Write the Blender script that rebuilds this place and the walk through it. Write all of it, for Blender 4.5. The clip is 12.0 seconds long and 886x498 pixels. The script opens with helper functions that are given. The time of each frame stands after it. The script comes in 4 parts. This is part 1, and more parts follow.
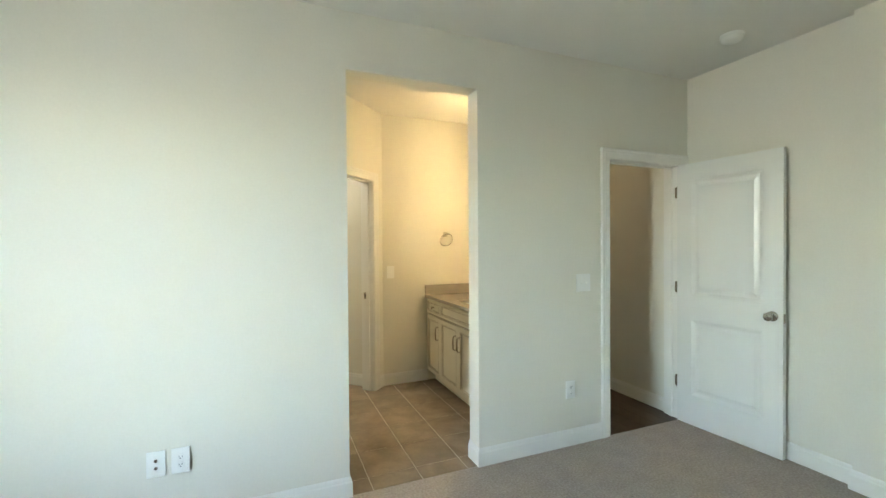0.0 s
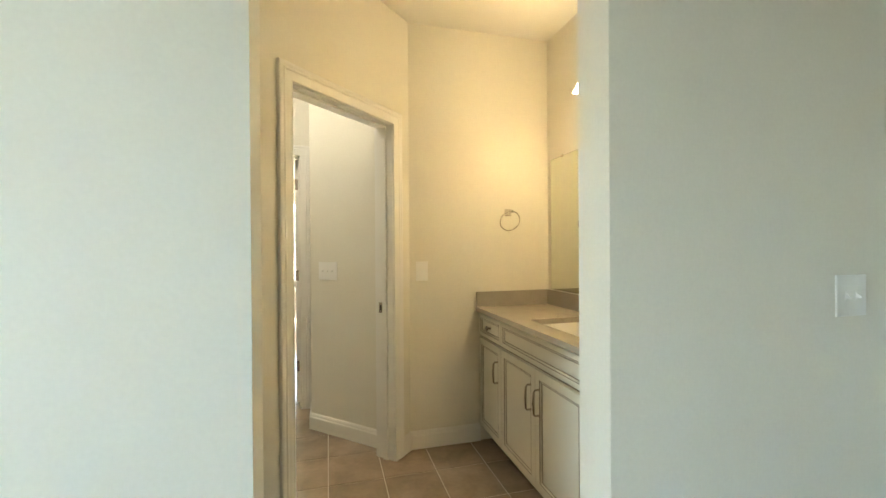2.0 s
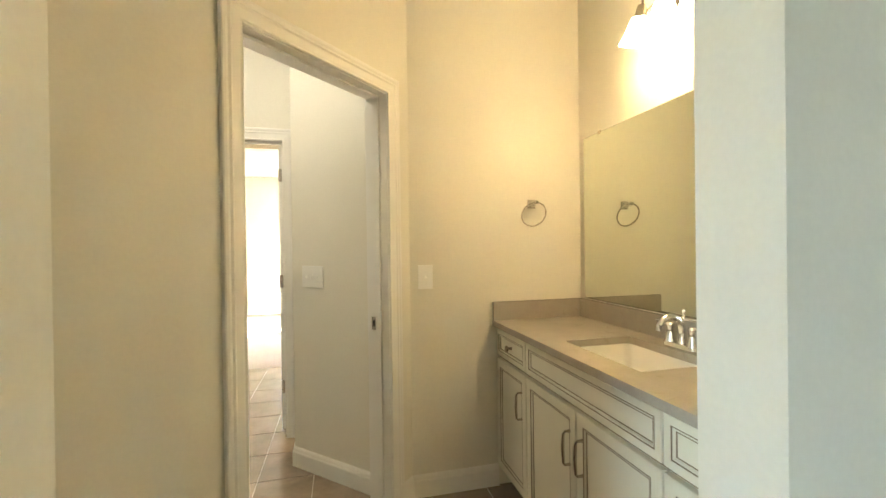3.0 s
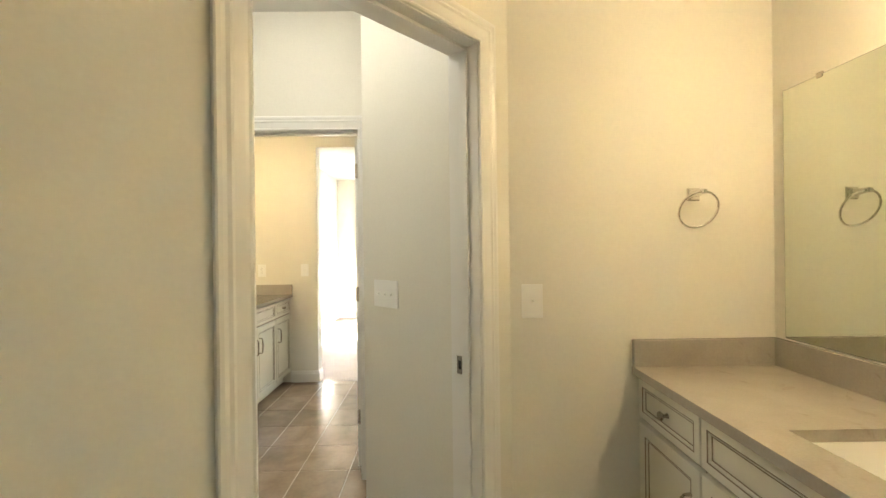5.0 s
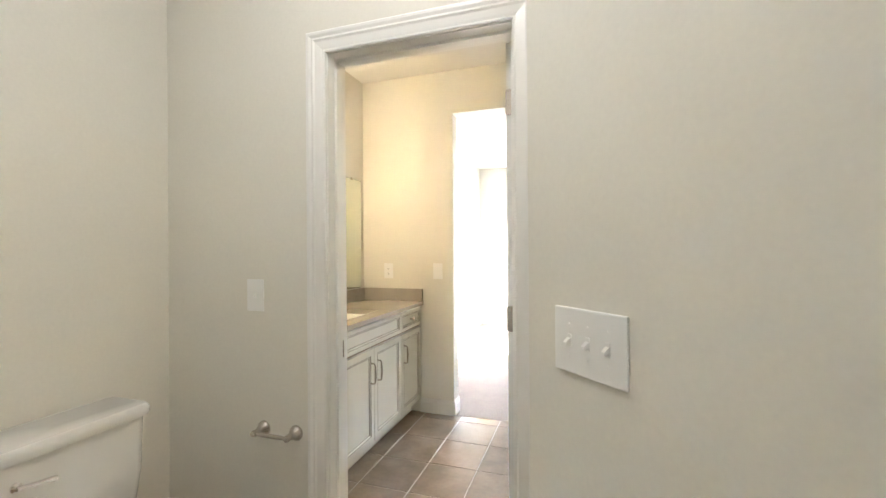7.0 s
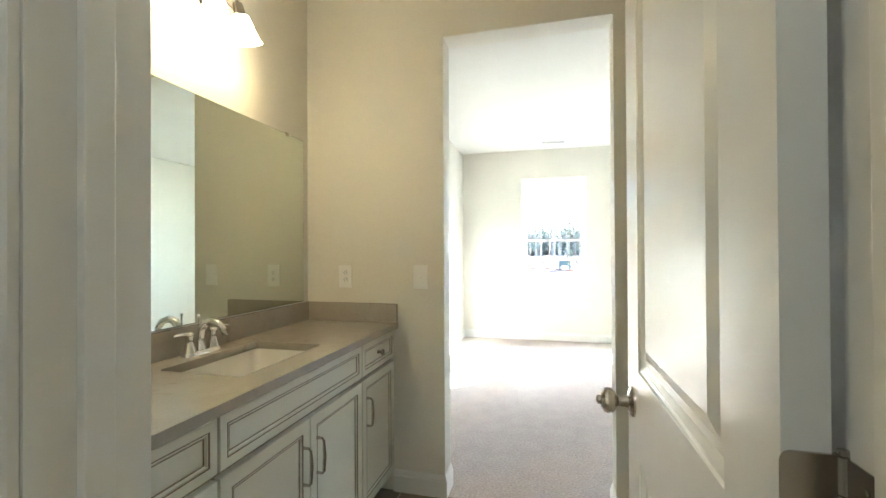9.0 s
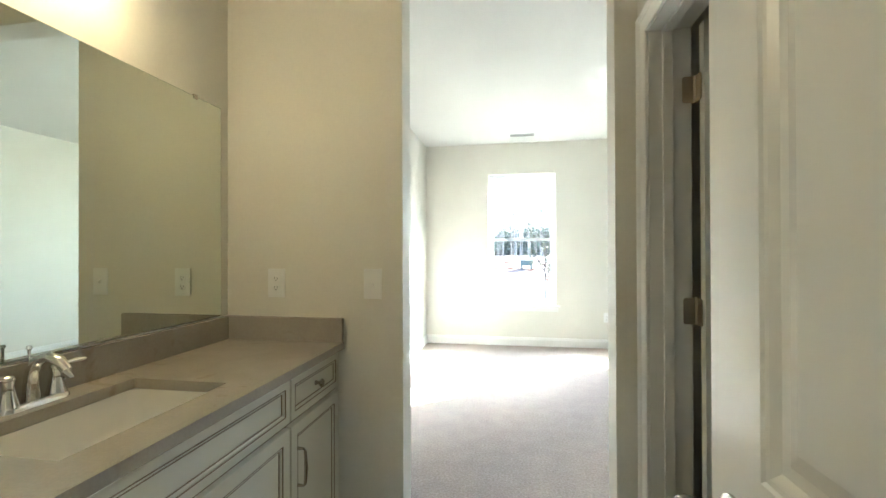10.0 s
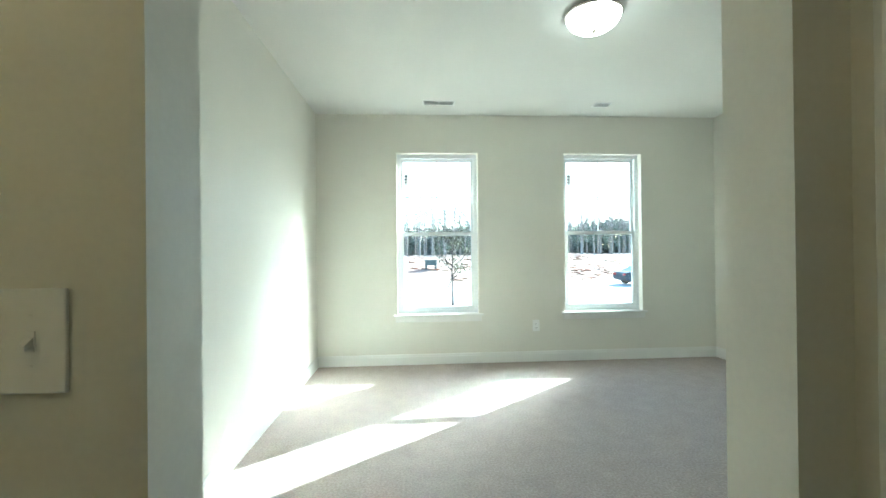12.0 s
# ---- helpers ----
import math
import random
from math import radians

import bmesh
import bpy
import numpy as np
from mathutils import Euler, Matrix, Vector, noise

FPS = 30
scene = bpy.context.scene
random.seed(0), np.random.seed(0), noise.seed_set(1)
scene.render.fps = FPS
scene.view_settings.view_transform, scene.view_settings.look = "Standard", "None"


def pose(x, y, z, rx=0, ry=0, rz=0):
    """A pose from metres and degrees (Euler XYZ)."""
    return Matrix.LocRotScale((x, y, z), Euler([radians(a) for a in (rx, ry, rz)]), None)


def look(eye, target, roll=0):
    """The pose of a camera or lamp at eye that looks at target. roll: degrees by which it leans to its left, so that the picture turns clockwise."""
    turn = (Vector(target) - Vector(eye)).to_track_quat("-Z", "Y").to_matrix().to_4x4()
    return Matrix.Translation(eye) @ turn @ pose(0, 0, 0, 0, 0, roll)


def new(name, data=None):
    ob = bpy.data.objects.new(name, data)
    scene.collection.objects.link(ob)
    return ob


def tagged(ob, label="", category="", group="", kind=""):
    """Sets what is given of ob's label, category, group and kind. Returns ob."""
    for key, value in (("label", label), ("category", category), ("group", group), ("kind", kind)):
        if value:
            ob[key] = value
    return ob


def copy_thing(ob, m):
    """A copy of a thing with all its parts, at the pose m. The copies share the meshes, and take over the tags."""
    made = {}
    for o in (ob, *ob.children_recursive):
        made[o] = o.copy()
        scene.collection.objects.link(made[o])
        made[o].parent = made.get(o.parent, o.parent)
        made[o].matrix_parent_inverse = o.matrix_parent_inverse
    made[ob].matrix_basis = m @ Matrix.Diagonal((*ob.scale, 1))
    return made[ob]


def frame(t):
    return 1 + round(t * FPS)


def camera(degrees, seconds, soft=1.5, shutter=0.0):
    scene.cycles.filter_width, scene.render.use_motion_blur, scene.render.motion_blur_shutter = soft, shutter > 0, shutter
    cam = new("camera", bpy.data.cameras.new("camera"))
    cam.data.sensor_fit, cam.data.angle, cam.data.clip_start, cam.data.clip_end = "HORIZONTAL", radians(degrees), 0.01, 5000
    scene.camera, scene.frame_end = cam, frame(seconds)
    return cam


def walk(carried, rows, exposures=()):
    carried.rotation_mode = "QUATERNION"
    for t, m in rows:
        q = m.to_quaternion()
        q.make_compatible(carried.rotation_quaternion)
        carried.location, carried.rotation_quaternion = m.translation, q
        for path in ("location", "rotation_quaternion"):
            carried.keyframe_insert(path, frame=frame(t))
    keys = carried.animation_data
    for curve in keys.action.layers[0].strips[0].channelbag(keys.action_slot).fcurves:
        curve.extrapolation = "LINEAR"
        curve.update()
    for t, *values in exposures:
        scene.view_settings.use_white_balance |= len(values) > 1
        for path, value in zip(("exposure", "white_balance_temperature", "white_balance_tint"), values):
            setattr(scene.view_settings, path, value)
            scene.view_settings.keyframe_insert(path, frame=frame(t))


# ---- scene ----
cam = camera(93.0, 12.0)
PATH = [
    (0, (0.025, 0.287, 1.43), (0.792, 2.134, 1.407), -0.4),
    (0.5, (0.19, 0.693, 1.408), (0.864, 2.576, 1.385), -0.5),
    (1, (0.338, 1.076, 1.356), (0.923, 2.987, 1.347), -0.2),
    (1.5, (0.485, 1.449, 1.331), (1.024, 3.375, 1.321), -0.4),
    (2, (0.585, 1.783, 1.302), (1.113, 3.712, 1.293), -0.4),
    (2.5, (0.666, 2.086, 1.3), (1.177, 4.02, 1.292), -0.5),
    (4.3, (0.835, 2.585, 1.316), (1.111, 4.565, 1.319), -0.8),
    (4.5, (0.839, 2.646, 1.315), (1.058, 4.634, 1.323), -0.6),
    (5, (0.819, 2.895, 1.344), (0.85, 4.894, 1.344), -0.7),
    (5.5, (0.791, 3.164, 1.339), (0.588, 5.154, 1.341), -0.6),
    (6, (0.749, 3.451, 1.336), (0.344, 5.409, 1.338), -0.7),
    (6.5, (0.659, 3.726, 1.318), (0.111, 5.649, 1.319), -0.6),
    (7, (0.574, 4.024, 1.315), (-0.056, 5.922, 1.32), -0.4),
    (7.2, (0.531, 4.141, 1.315), (-0.103, 6.038, 1.319), -0.4),
    (8.8, (0.176, 5.011, 1.276), (-0.361, 6.937, 1.293), -0.4),
    (9, (0.144, 5.098, 1.278), (-0.359, 7.034, 1.291), -0.3),
    (9.5, (0.1, 5.305, 1.285), (-0.319, 7.26, 1.293), -0.3),
    (10, (0.046, 5.539, 1.281), (-0.283, 7.511, 1.291), -0.2),
    (10.5, (-0.012, 5.825, 1.293), (-0.243, 7.812, 1.306), -0.3),
    (11, (-0.048, 6.133, 1.268), (-0.176, 8.129, 1.278), -0.3),
    (11.5, (-0.073, 6.461, 1.26), (-0.073, 8.461, 1.269), -0.5),
    (12, (-0.077, 6.693, 1.247), (0.05, 8.689, 1.255), -0.6),
]
EXPOSURES = [(0.0, 5.15, 6850, 5), (1.0, 5.12, 6800, 6), (2.0, 5.05, 6850, 6), (2.5, 5.1, 6850, 7), (4.5, 5.06, 6450, 7), (5.5, 5.08, 6000, 8), (6.5, 5.22, 5650, 12), (7.0, 5.22, 5550, 13),
             (9.0, 4.25, 5400, 4), (10.0, 4.02, 5350, 2), (11.0, 3.88, 5200, -1), (11.5, 3.42, 5150, -7), (12.0, 3.12, 5200, -10)]
TX, TY = 0.577, 2.84
walk(cam, [(t, look(eye, target, roll)) for t, eye, target, roll in PATH], EXPOSURES)

# ---- world, sun, large lights ----
SUN_TO = Vector((1.45, 1.148, 1.0)).normalized()
world = bpy.data.worlds.new("world")
scene.world = world
world.use_nodes = True
wn = world.node_tree.nodes
sky = wn.new("ShaderNodeTexSky")
sky.sky_type = "NISHITA"
sky.sun_disc = False
sky.sun_elevation = math.asin(SUN_TO.z)
sky.sun_rotation = math.atan2(SUN_TO.x, SUN_TO.y)
wn["Background"].inputs["Strength"].default_value = 0.15
world.node_tree.links.new(sky.outputs[0], wn["Background"].inputs["Color"])
sun_data = bpy.data.lights.new("sun", "SUN")
sun_data.energy, sun_data.angle, sun_data.color = 4.0, radians(0.5), (1.0, 0.95, 0.87)
sun = new("sun", sun_data)
sun.matrix_world = look((SUN_TO * 40)[:], (0, 0, 0))


def lamp(name, kind, m, energy, color, size=0.03, size_y=None):
    data = bpy.data.lights.new(name, kind)
    data.energy, data.color = energy, color
    if kind == "AREA":
        data.shape, data.size, data.size_y = "RECTANGLE", size, size_y or size
    else:
        data.shadow_soft_size = size
    ob = new(name, data)
    ob.matrix_world = m
    return ob


WARM = (1.0, 0.665, 0.31)
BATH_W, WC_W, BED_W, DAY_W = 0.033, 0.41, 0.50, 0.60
WIN3_Y = 1.15                  # middle of the first bedroom's window
# daylight in the opening of the window
lamp("window_daylight", "AREA", look((-2.09, WIN3_Y, 1.43), (2.0, WIN3_Y, 1.2)), DAY_W, (0.86, 0.96, 1.0), 0.85, 1.7)


# ---- materials ----
def material(name, color, rough=0.5, metal=0.0, grain=0.0, grain_scale=200.0, stain=0.0, stain_scale=2.5, bump=0.0, bump_scale=300.0,
             object_random=0.0, second=None, second_mix=(0.45, 0.65), second_scale=6.0, coat=0.0, emit=0.0, emit_color=None, distortion=0.0, rough_vary=0.0):
    """A principled material with grain, broad variation and fine relief, in metres."""
    m = bpy.data.materials.new(name)
    m.use_nodes = True
    n, l = m.node_tree.nodes, m.node_tree.links
    b = n["Principled BSDF"]
    b.inputs["Roughness"].default_value, b.inputs["Metallic"].default_value = rough, metal
    if coat:
        b.inputs["Coat Weight"].default_value, b.inputs["Coat Roughness"].default_value = coat, 0.1
    coord = n.new("ShaderNodeTexCoord")
    geo = n.new("ShaderNodeNewGeometry")

    def noise_node(scale, detail=4.0, dist=0.0):
        t = n.new("ShaderNodeTexNoise")
        t.inputs["Scale"].default_value, t.inputs["Detail"].default_value, t.inputs["Distortion"].default_value = scale, detail, dist
        l.new(geo.outputs["Position"], t.inputs["Vector"])
        return t.outputs["Fac"]

    def scaled(socket, low, high):
        r = n.new("ShaderNodeMapRange")
        r.inputs["From Min"].default_value, r.inputs["From Max"].default_value = 0.25, 0.75
        r.inputs["To Min"].default_value, r.inputs["To Max"].default_value = low, high
        l.new(socket, r.inputs["Value"])
        return r.outputs["Result"]

    value = n.new("ShaderNodeRGB")
    value.outputs[0].default_value = (*color, 1)
    out = value.outputs[0]
    if second:
        ramp = n.new("ShaderNodeMapRange")
        ramp.inputs["From Min"].default_value, ramp.inputs["From Max"].default_value = second_mix
        l.new(noise_node(second_scale, 6.0, distortion), ramp.inputs["Value"])
        mix = n.new("ShaderNodeMix")
        mix.data_type = "RGBA"
        l.new(ramp.outputs["Result"], mix.inputs["Factor"])
        l.new(out, mix.inputs["A"])
        mix.inputs["B"].default_value = (*second, 1)
        out = mix.outputs["Result"]
    for amount, socket in ((grain, lambda: noise_node(grain_scale)), (stain, lambda: noise_node(stain_scale, 3.0, 0.4))):
        if amount:
            mul = n.new("ShaderNodeHueSaturation")
            l.new(out, mul.inputs["Color"])
            l.new(scaled(socket(), 1 - amount, 1 + amount), mul.inputs["Value"])
            out = mul.outputs["Color"]
    if object_random:
        info = n.new("ShaderNodeObjectInfo")
        r = n.new("ShaderNodeMapRange")
        r.inputs["To Min"].default_value, r.inputs["To Max"].default_value = 1 - object_random, 1 + object_random
        l.new(info.outputs["Random"], r.inputs["Value"])
        mul = n.new("ShaderNodeHueSaturation")
        l.new(out, mul.inputs["Color"])
        l.new(r.outputs["Result"], mul.inputs["Value"])
        out = mul.outputs["Color"]
    l.new(out, b.inputs["Base Color"])
    if rough_vary:
        l.new(scaled(noise_node(stain_scale * 3, 4.0), rough - rough_vary, rough + rough_vary), b.inputs["Roughness"])
    if bump:
        bp = n.new("ShaderNodeBump")
        bp.inputs["Strength"].default_value, bp.inputs["Distance"].default_value = bump, 0.004
        l.new(noise_node(bump_scale, 3.0), bp.inputs["Height"])
        l.new(bp.outputs["Normal"], b.inputs["Normal"])
    if emit:
        b.inputs["Emission Color"].default_value = (*(emit_color or color), 1)
        b.inputs["Emission Strength"].default_value = emit
    return m


WALL = material("wall_paint", (0.76, 0.738, 0.655), 0.55, grain=0.02, grain_scale=90, stain=0.025, stain_scale=1.3, bump=0.035, bump_scale=160)
CEIL = material("ceiling_paint", (0.77, 0.76, 0.71), 0.8, grain=0.02, grain_scale=120, stain=0.02, stain_scale=1.1, bump=0.2, bump_scale=140)
TRIM = material("trim_paint", (0.81, 0.80, 0.76), 0.28, stain=0.012, stain_scale=2, bump=0.015, bump_scale=50)
DOOR = material("door_paint", (0.80, 0.80, 0.77), 0.22, stain=0.012, stain_scale=2, bump=0.03, bump_scale=40)
CARPET = material("carpet_pile", (0.41, 0.35, 0.31), 0.95, grain=0.26, grain_scale=80, stain=0.07, stain_scale=8.0, bump=0.8, bump_scale=130)
TILE = material("stone_tile", (0.262, 0.205, 0.150), 0.22, grain=0.06, grain_scale=40, stain=0.13, stain_scale=6, object_random=0.10, second=(0.350, 0.285, 0.218), second_mix=(0.32, 0.70),
                second_scale=4.5, distortion=0.4)
GROUT = material("grout", (0.56, 0.51, 0.43), 0.9, grain=0.05, grain_scale=300, stain=0.1, bump=0.4)
OAK = material("dark_wood", (0.06, 0.030, 0.015), 0.30, grain=0.25, grain_scale=40, stain=0.2, stain_scale=5, object_random=0.3, bump=0.1, bump_scale=80)
QUARTZ = material("quartz", (0.40, 0.365, 0.315), 0.09, grain=0.05, grain_scale=150, stain=0.06, stain_scale=9, second=(0.33, 0.285, 0.235), second_mix=(0.62, 0.74),
                  second_scale=7.0, distortion=2.2)
CABINET = material("cabinet_paint", (0.72, 0.70, 0.60), 0.34, stain=0.02, stain_scale=4, bump=0.05, bump_scale=50)
GLAZE = material("cabinet_glaze", (0.27, 0.215, 0.15), 0.55, grain=0.2, grain_scale=60)
NICKEL = material("satin_nickel", (0.50, 0.46, 0.41), 0.27, 1.0, grain=0.04, grain_scale=400)
POLISHED = material("polished_nickel", (0.74, 0.71, 0.66), 0.16, 1.0, grain=0.03, grain_scale=400)
CHROME = material("chrome", (0.82, 0.82, 0.82), 0.07, 1.0)
BRASS = material("bronze_nickel", (0.44, 0.38, 0.30), 0.38, 1.0, grain=0.06, grain_scale=300)
PORCELAIN = material("porcelain", (0.82, 0.81, 0.77), 0.08, stain=0.01, coat=0.5)
PLASTIC = material("white_plastic", (0.86, 0.86, 0.83), 0.33, stain=0.01)
SLOT = material("dark_slot", (0.03, 0.03, 0.03), 0.6, grain=0.1)
MIRROR = material("mirror_silver", (0.73, 0.77, 0.69), 0.0, 1.0)
MIRROR_EDGE = material("mirror_edge", (0.22, 0.24, 0.19), 0.25, grain=0.1)
VINYL = material("window_vinyl", (0.82, 0.83, 0.83), 0.35, stain=0.015)
SHADE = material("lit_frosted_glass", (0.95, 0.90, 0.80), 0.4, emit=1.18, emit_color=(1.0, 0.735, 0.41))
STRIP = material("printed_strip", (0.80, 0.79, 0.74), 0.6, stain=0.03)
INK = material("black_ink", (0.02, 0.02, 0.02), 0.6, grain=0.1)
CONCRETE = material("foundation_concrete", (0.35, 0.34, 0.32), 0.9, grain=0.12, stain=0.12, bump=0.3)
EARTH = material("red_clay_ground", (0.27, 0.19, 0.135), 0.95, grain=0.15, grain_scale=6, stain=0.2, stain_scale=0.4, second=(0.29, 0.24, 0.17), second_mix=(0.4, 0.6),
                 second_scale=0.12, bump=0.5, bump_scale=12)
CLAY = material("red_clay", (0.18, 0.075, 0.042), 0.95, grain=0.25, grain_scale=5, stain=0.3, stain_scale=0.8, second=(0.21, 0.115, 0.07), second_mix=(0.42, 0.58), second_scale=0.5, bump=0.6, bump_scale=9)
BANK = material("pale_earth_with_clay", (0.30, 0.215, 0.155), 0.95, grain=0.2, grain_scale=5, stain=0.25, stain_scale=0.8, second=(0.165, 0.075, 0.042), second_mix=(0.50, 0.64), second_scale=0.45,
                distortion=0.8, bump=0.6, bump_scale=9)
STREET = material("pale_street_concrete", (0.31, 0.30, 0.28), 0.9, grain=0.08, grain_scale=40, stain=0.08, stain_scale=0.7, bump=0.2)
BARK = material("bark", (0.27, 0.23, 0.20), 0.9, grain=0.3, grain_scale=20, bump=0.5, bump_scale=30)
LEAF = material("leaves", (0.105, 0.125, 0.085), 0.7, grain=0.3, grain_scale=3, object_random=0.35)
# winter twig colour, lightened so that distance haze is in the paint
FAR_LEAF = material("far_winter_woods_hazed", (0.165, 0.165, 0.138), 0.8, grain=0.35, grain_scale=1.5, stain=0.2, stain_scale=0.3)
YOUNG_BARK = material("young_bark", (0.07, 0.055, 0.045), 0.9, grain=0.3, grain_scale=20)
YOUNG_LEAF = material("young_leaves", (0.10, 0.095, 0.05), 0.7, grain=0.3, grain_scale=6)
STAKE = material("stake_wood", (0.14, 0.105, 0.075), 0.8, grain=0.2, grain_scale=30)
CAR_PAINT = material("dark_blue_car_paint", (0.006, 0.012, 0.022), 0.45, stain=0.05)
CAR_GLASS = material("car_glass", (0.02, 0.025, 0.03), 0.05, stain=0.05)
RUBBER = material("tyre_rubber", (0.02, 0.02, 0.02), 0.8, grain=0.2)
RED_LENS = material("red_lens", (0.35, 0.02, 0.015), 0.2, stain=0.05)
UTILITY = material("dark_green_metal", (0.05, 0.065, 0.06), 0.5, grain=0.1)
POST_WHITE = material("white_post", (0.75, 0.75, 0.72), 0.5, stain=0.05)

GLASS = bpy.data.materials.new("window_glass")
GLASS.use_nodes = True
gb = GLASS.node_tree.nodes["Principled BSDF"]
gb.inputs["Transmission Weight"].default_value, gb.inputs["Roughness"].default_value, gb.inputs["IOR"].default_value = 1.0, 0.0, 1.12
gb.inputs["Base Color"].default_value = (0.95, 0.96, 0.95, 1)


# ---- mesh helpers ----
def box(bm, x0, y0, z0, x1, y1, z1, bevel=0.0, m=None):
    r = bmesh.ops.create_cube(bm, size=1.0)
    vs = r["verts"]
    for v in vs:
        v.co = Vector(((v.co.x + 0.5) * (x1 - x0) + x0, (v.co.y + 0.5) * (y1 - y0) + y0, (v.co.z + 0.5) * (z1 - z0) + z0))
    if bevel:
        es = list({e for v in vs for e in v.link_edges})
        r = bmesh.ops.bevel(bm, geom=es, offset=bevel, segments=2, profile=0.6, affect="EDGES")
        vs = list({v for f in r["faces"] for v in f.verts} | {v for v in vs if v.is_valid})
    if m:
        for v in vs:
            v.co = m @ v.co
    return bm


def boxes(*dims, bevel=0.0):
    bm = bmesh.new()
    for d in dims:
        box(bm, *d, bevel=bevel)
    return bm


def lathe(bm, profile, segs=24, m=Matrix()):
    """Turns (radius, height) points about the local z axis."""
    rings = []
    for r, z in profile:
        if r < 1e-6:
            rings.append([bm.verts.new(m @ Vector((0, 0, z)))])
        else:
            rings.append([bm.verts.new(m @ Vector((r * math.cos(2 * math.pi * i / segs), r * math.sin(2 * math.pi * i / segs), z))) for i in range(segs)])
    for a, b in zip(rings, rings[1:]):
        for i in range(segs):
            j = (i + 1) % segs
            quad = [a[i % len(a)], a[j % len(a)], b[j % len(b)], b[i % len(b)]]
            quad = list(dict.fromkeys(quad))
            if len(quad) > 2:
                bm.faces.new(quad)
    return bm


def tube(bm, pts, radius, segs=10, close=False):
    """A round tube through points; radius may be a list."""
    pts = [Vector(p) for p in pts]
    rs = radius if isinstance(radius, (list, tuple)) else [radius] * len(pts)
    rings, ref = [], Vector((0.123, 0.31, 0.94)).normalized()
    for i, p in enumerate(pts):
        a = pts[i - 1] if i or close else pts[0]
        b = pts[(i + 1) % len(pts)] if i < len(pts) - 1 or close else pts[-1]
        d = (b - a).normalized()
        side = d.cross(ref).normalized()
        up = side.cross(d).normalized()
        rings.append([bm.verts.new(p + (side * math.cos(2 * math.pi * k / segs) + up * math.sin(2 * math.pi * k / segs)) * rs[i]) for k in range(segs)])
    pairs = list(zip(rings, rings[1:])) + ([(rings[-1], rings[0])] if close else [])
    for a, b in pairs:
        for k in range(segs):
            bm.faces.new((a[k], a[(k + 1) % segs], b[(k + 1) % segs], b[k]))
    if not close:
        bm.faces.new(rings[0][::-1])
        bm.faces.new(rings[-1])
    return bm


def loft(bm, rings, cap=True):
    vs = [[bm.verts.new(p) for p in ring] for ring in rings]
    n = len(vs[0])
    for a, b in zip(vs, vs[1:]):
        for k in range(n):
            bm.faces.new((a[k], a[(k + 1) % n], b[(k + 1) % n], b[k]))
    if cap:
        bm.faces.new(vs[0][::-1])
        bm.faces.new(vs[-1])
    return bm


def part(name, bm, mat, parent=None, label="", smooth=False, angle=40):
    """Links a bmesh as one mesh object, under a thing or a part."""
    bmesh.ops.recalc_face_normals(bm, faces=bm.faces)
    me = bpy.data.meshes.new(name)
    if smooth:
        for f in bm.faces:
            f.smooth = True
        for e in bm.edges:
            if len(e.link_faces) == 2 and e.calc_face_angle(0) > radians(angle):
                e.smooth = False
    bm.to_mesh(me)
    bm.free()
    me.materials.append(mat)
    ob = new(name, me)
    ob.parent = parent
    if label:
        ob["label"] = label
    return ob


def thing(name, m, label, category, group="", kind=""):
    e = new(name)
    e.empty_display_size = 0.1
    e.matrix_world = m
    return tagged(e, label, category, group, kind)


def structure(name, bm, mat, label, category, smooth=False):
    return tagged(part(name, bm, mat, smooth=smooth), label, category, kind="structure")


# ---- large structure ----
H = 2.745
R2 = math.sqrt(2)


def wall(name, x0, y0, x1, y1, thick, openings=(), z0=0.0, z1=H, label="cream painted drywall wall"):
    """A slab from (x0, y0) to (x1, y1), its thickness to the left, with openings (u0, u1, z0, z1) through it."""
    u = Vector((x1 - x0, y1 - y0, 0))
    length = u.length
    u.normalize()
    n = Vector((-u.y, u.x, 0))
    us = sorted({0.0, length, *(v for o in openings for v in o[:2])})
    zs = sorted({z0, z1, *(v for o in openings for v in o[2:])})
    solid = {}
    for i in range(len(us) - 1):
        for k in range(len(zs) - 1):
            cu, cz = (us[i] + us[i + 1]) / 2, (zs[k] + zs[k + 1]) / 2
            solid[i, k] = not any(o[0] < cu < o[1] and o[2] < cz < o[3] for o in openings)
    bm = bmesh.new()
    cache = {}

    def vert(i, k, t):
        if (i, k, t) not in cache:
            cache[i, k, t] = bm.verts.new(Vector((x0, y0, 0)) + u * us[i] + n * (thick * t) + Vector((0, 0, zs[k])))
        return cache[i, k, t]

    for (i, k), s in solid.items():
        if not s:
            continue
        for t in (0, 1):
            bm.faces.new([vert(i, k, t), vert(i + 1, k, t), vert(i + 1, k + 1, t), vert(i, k + 1, t)])
        for di, dk, e in ((-1, 0, ((i, k), (i, k + 1))), (1, 0, ((i + 1, k), (i + 1, k + 1))), (0, -1, ((i, k), (i + 1, k))), (0, 1, ((i, k + 1), (i + 1, k + 1)))):
            if not solid.get((i + di, k + dk), False):
                (a, b), (c, d) = e
                bm.faces.new([vert(a, b, 0), vert(c, d, 0), vert(c, d, 1), vert(a, b, 1)])
    return structure(name, bm, WALL, label, "wall")


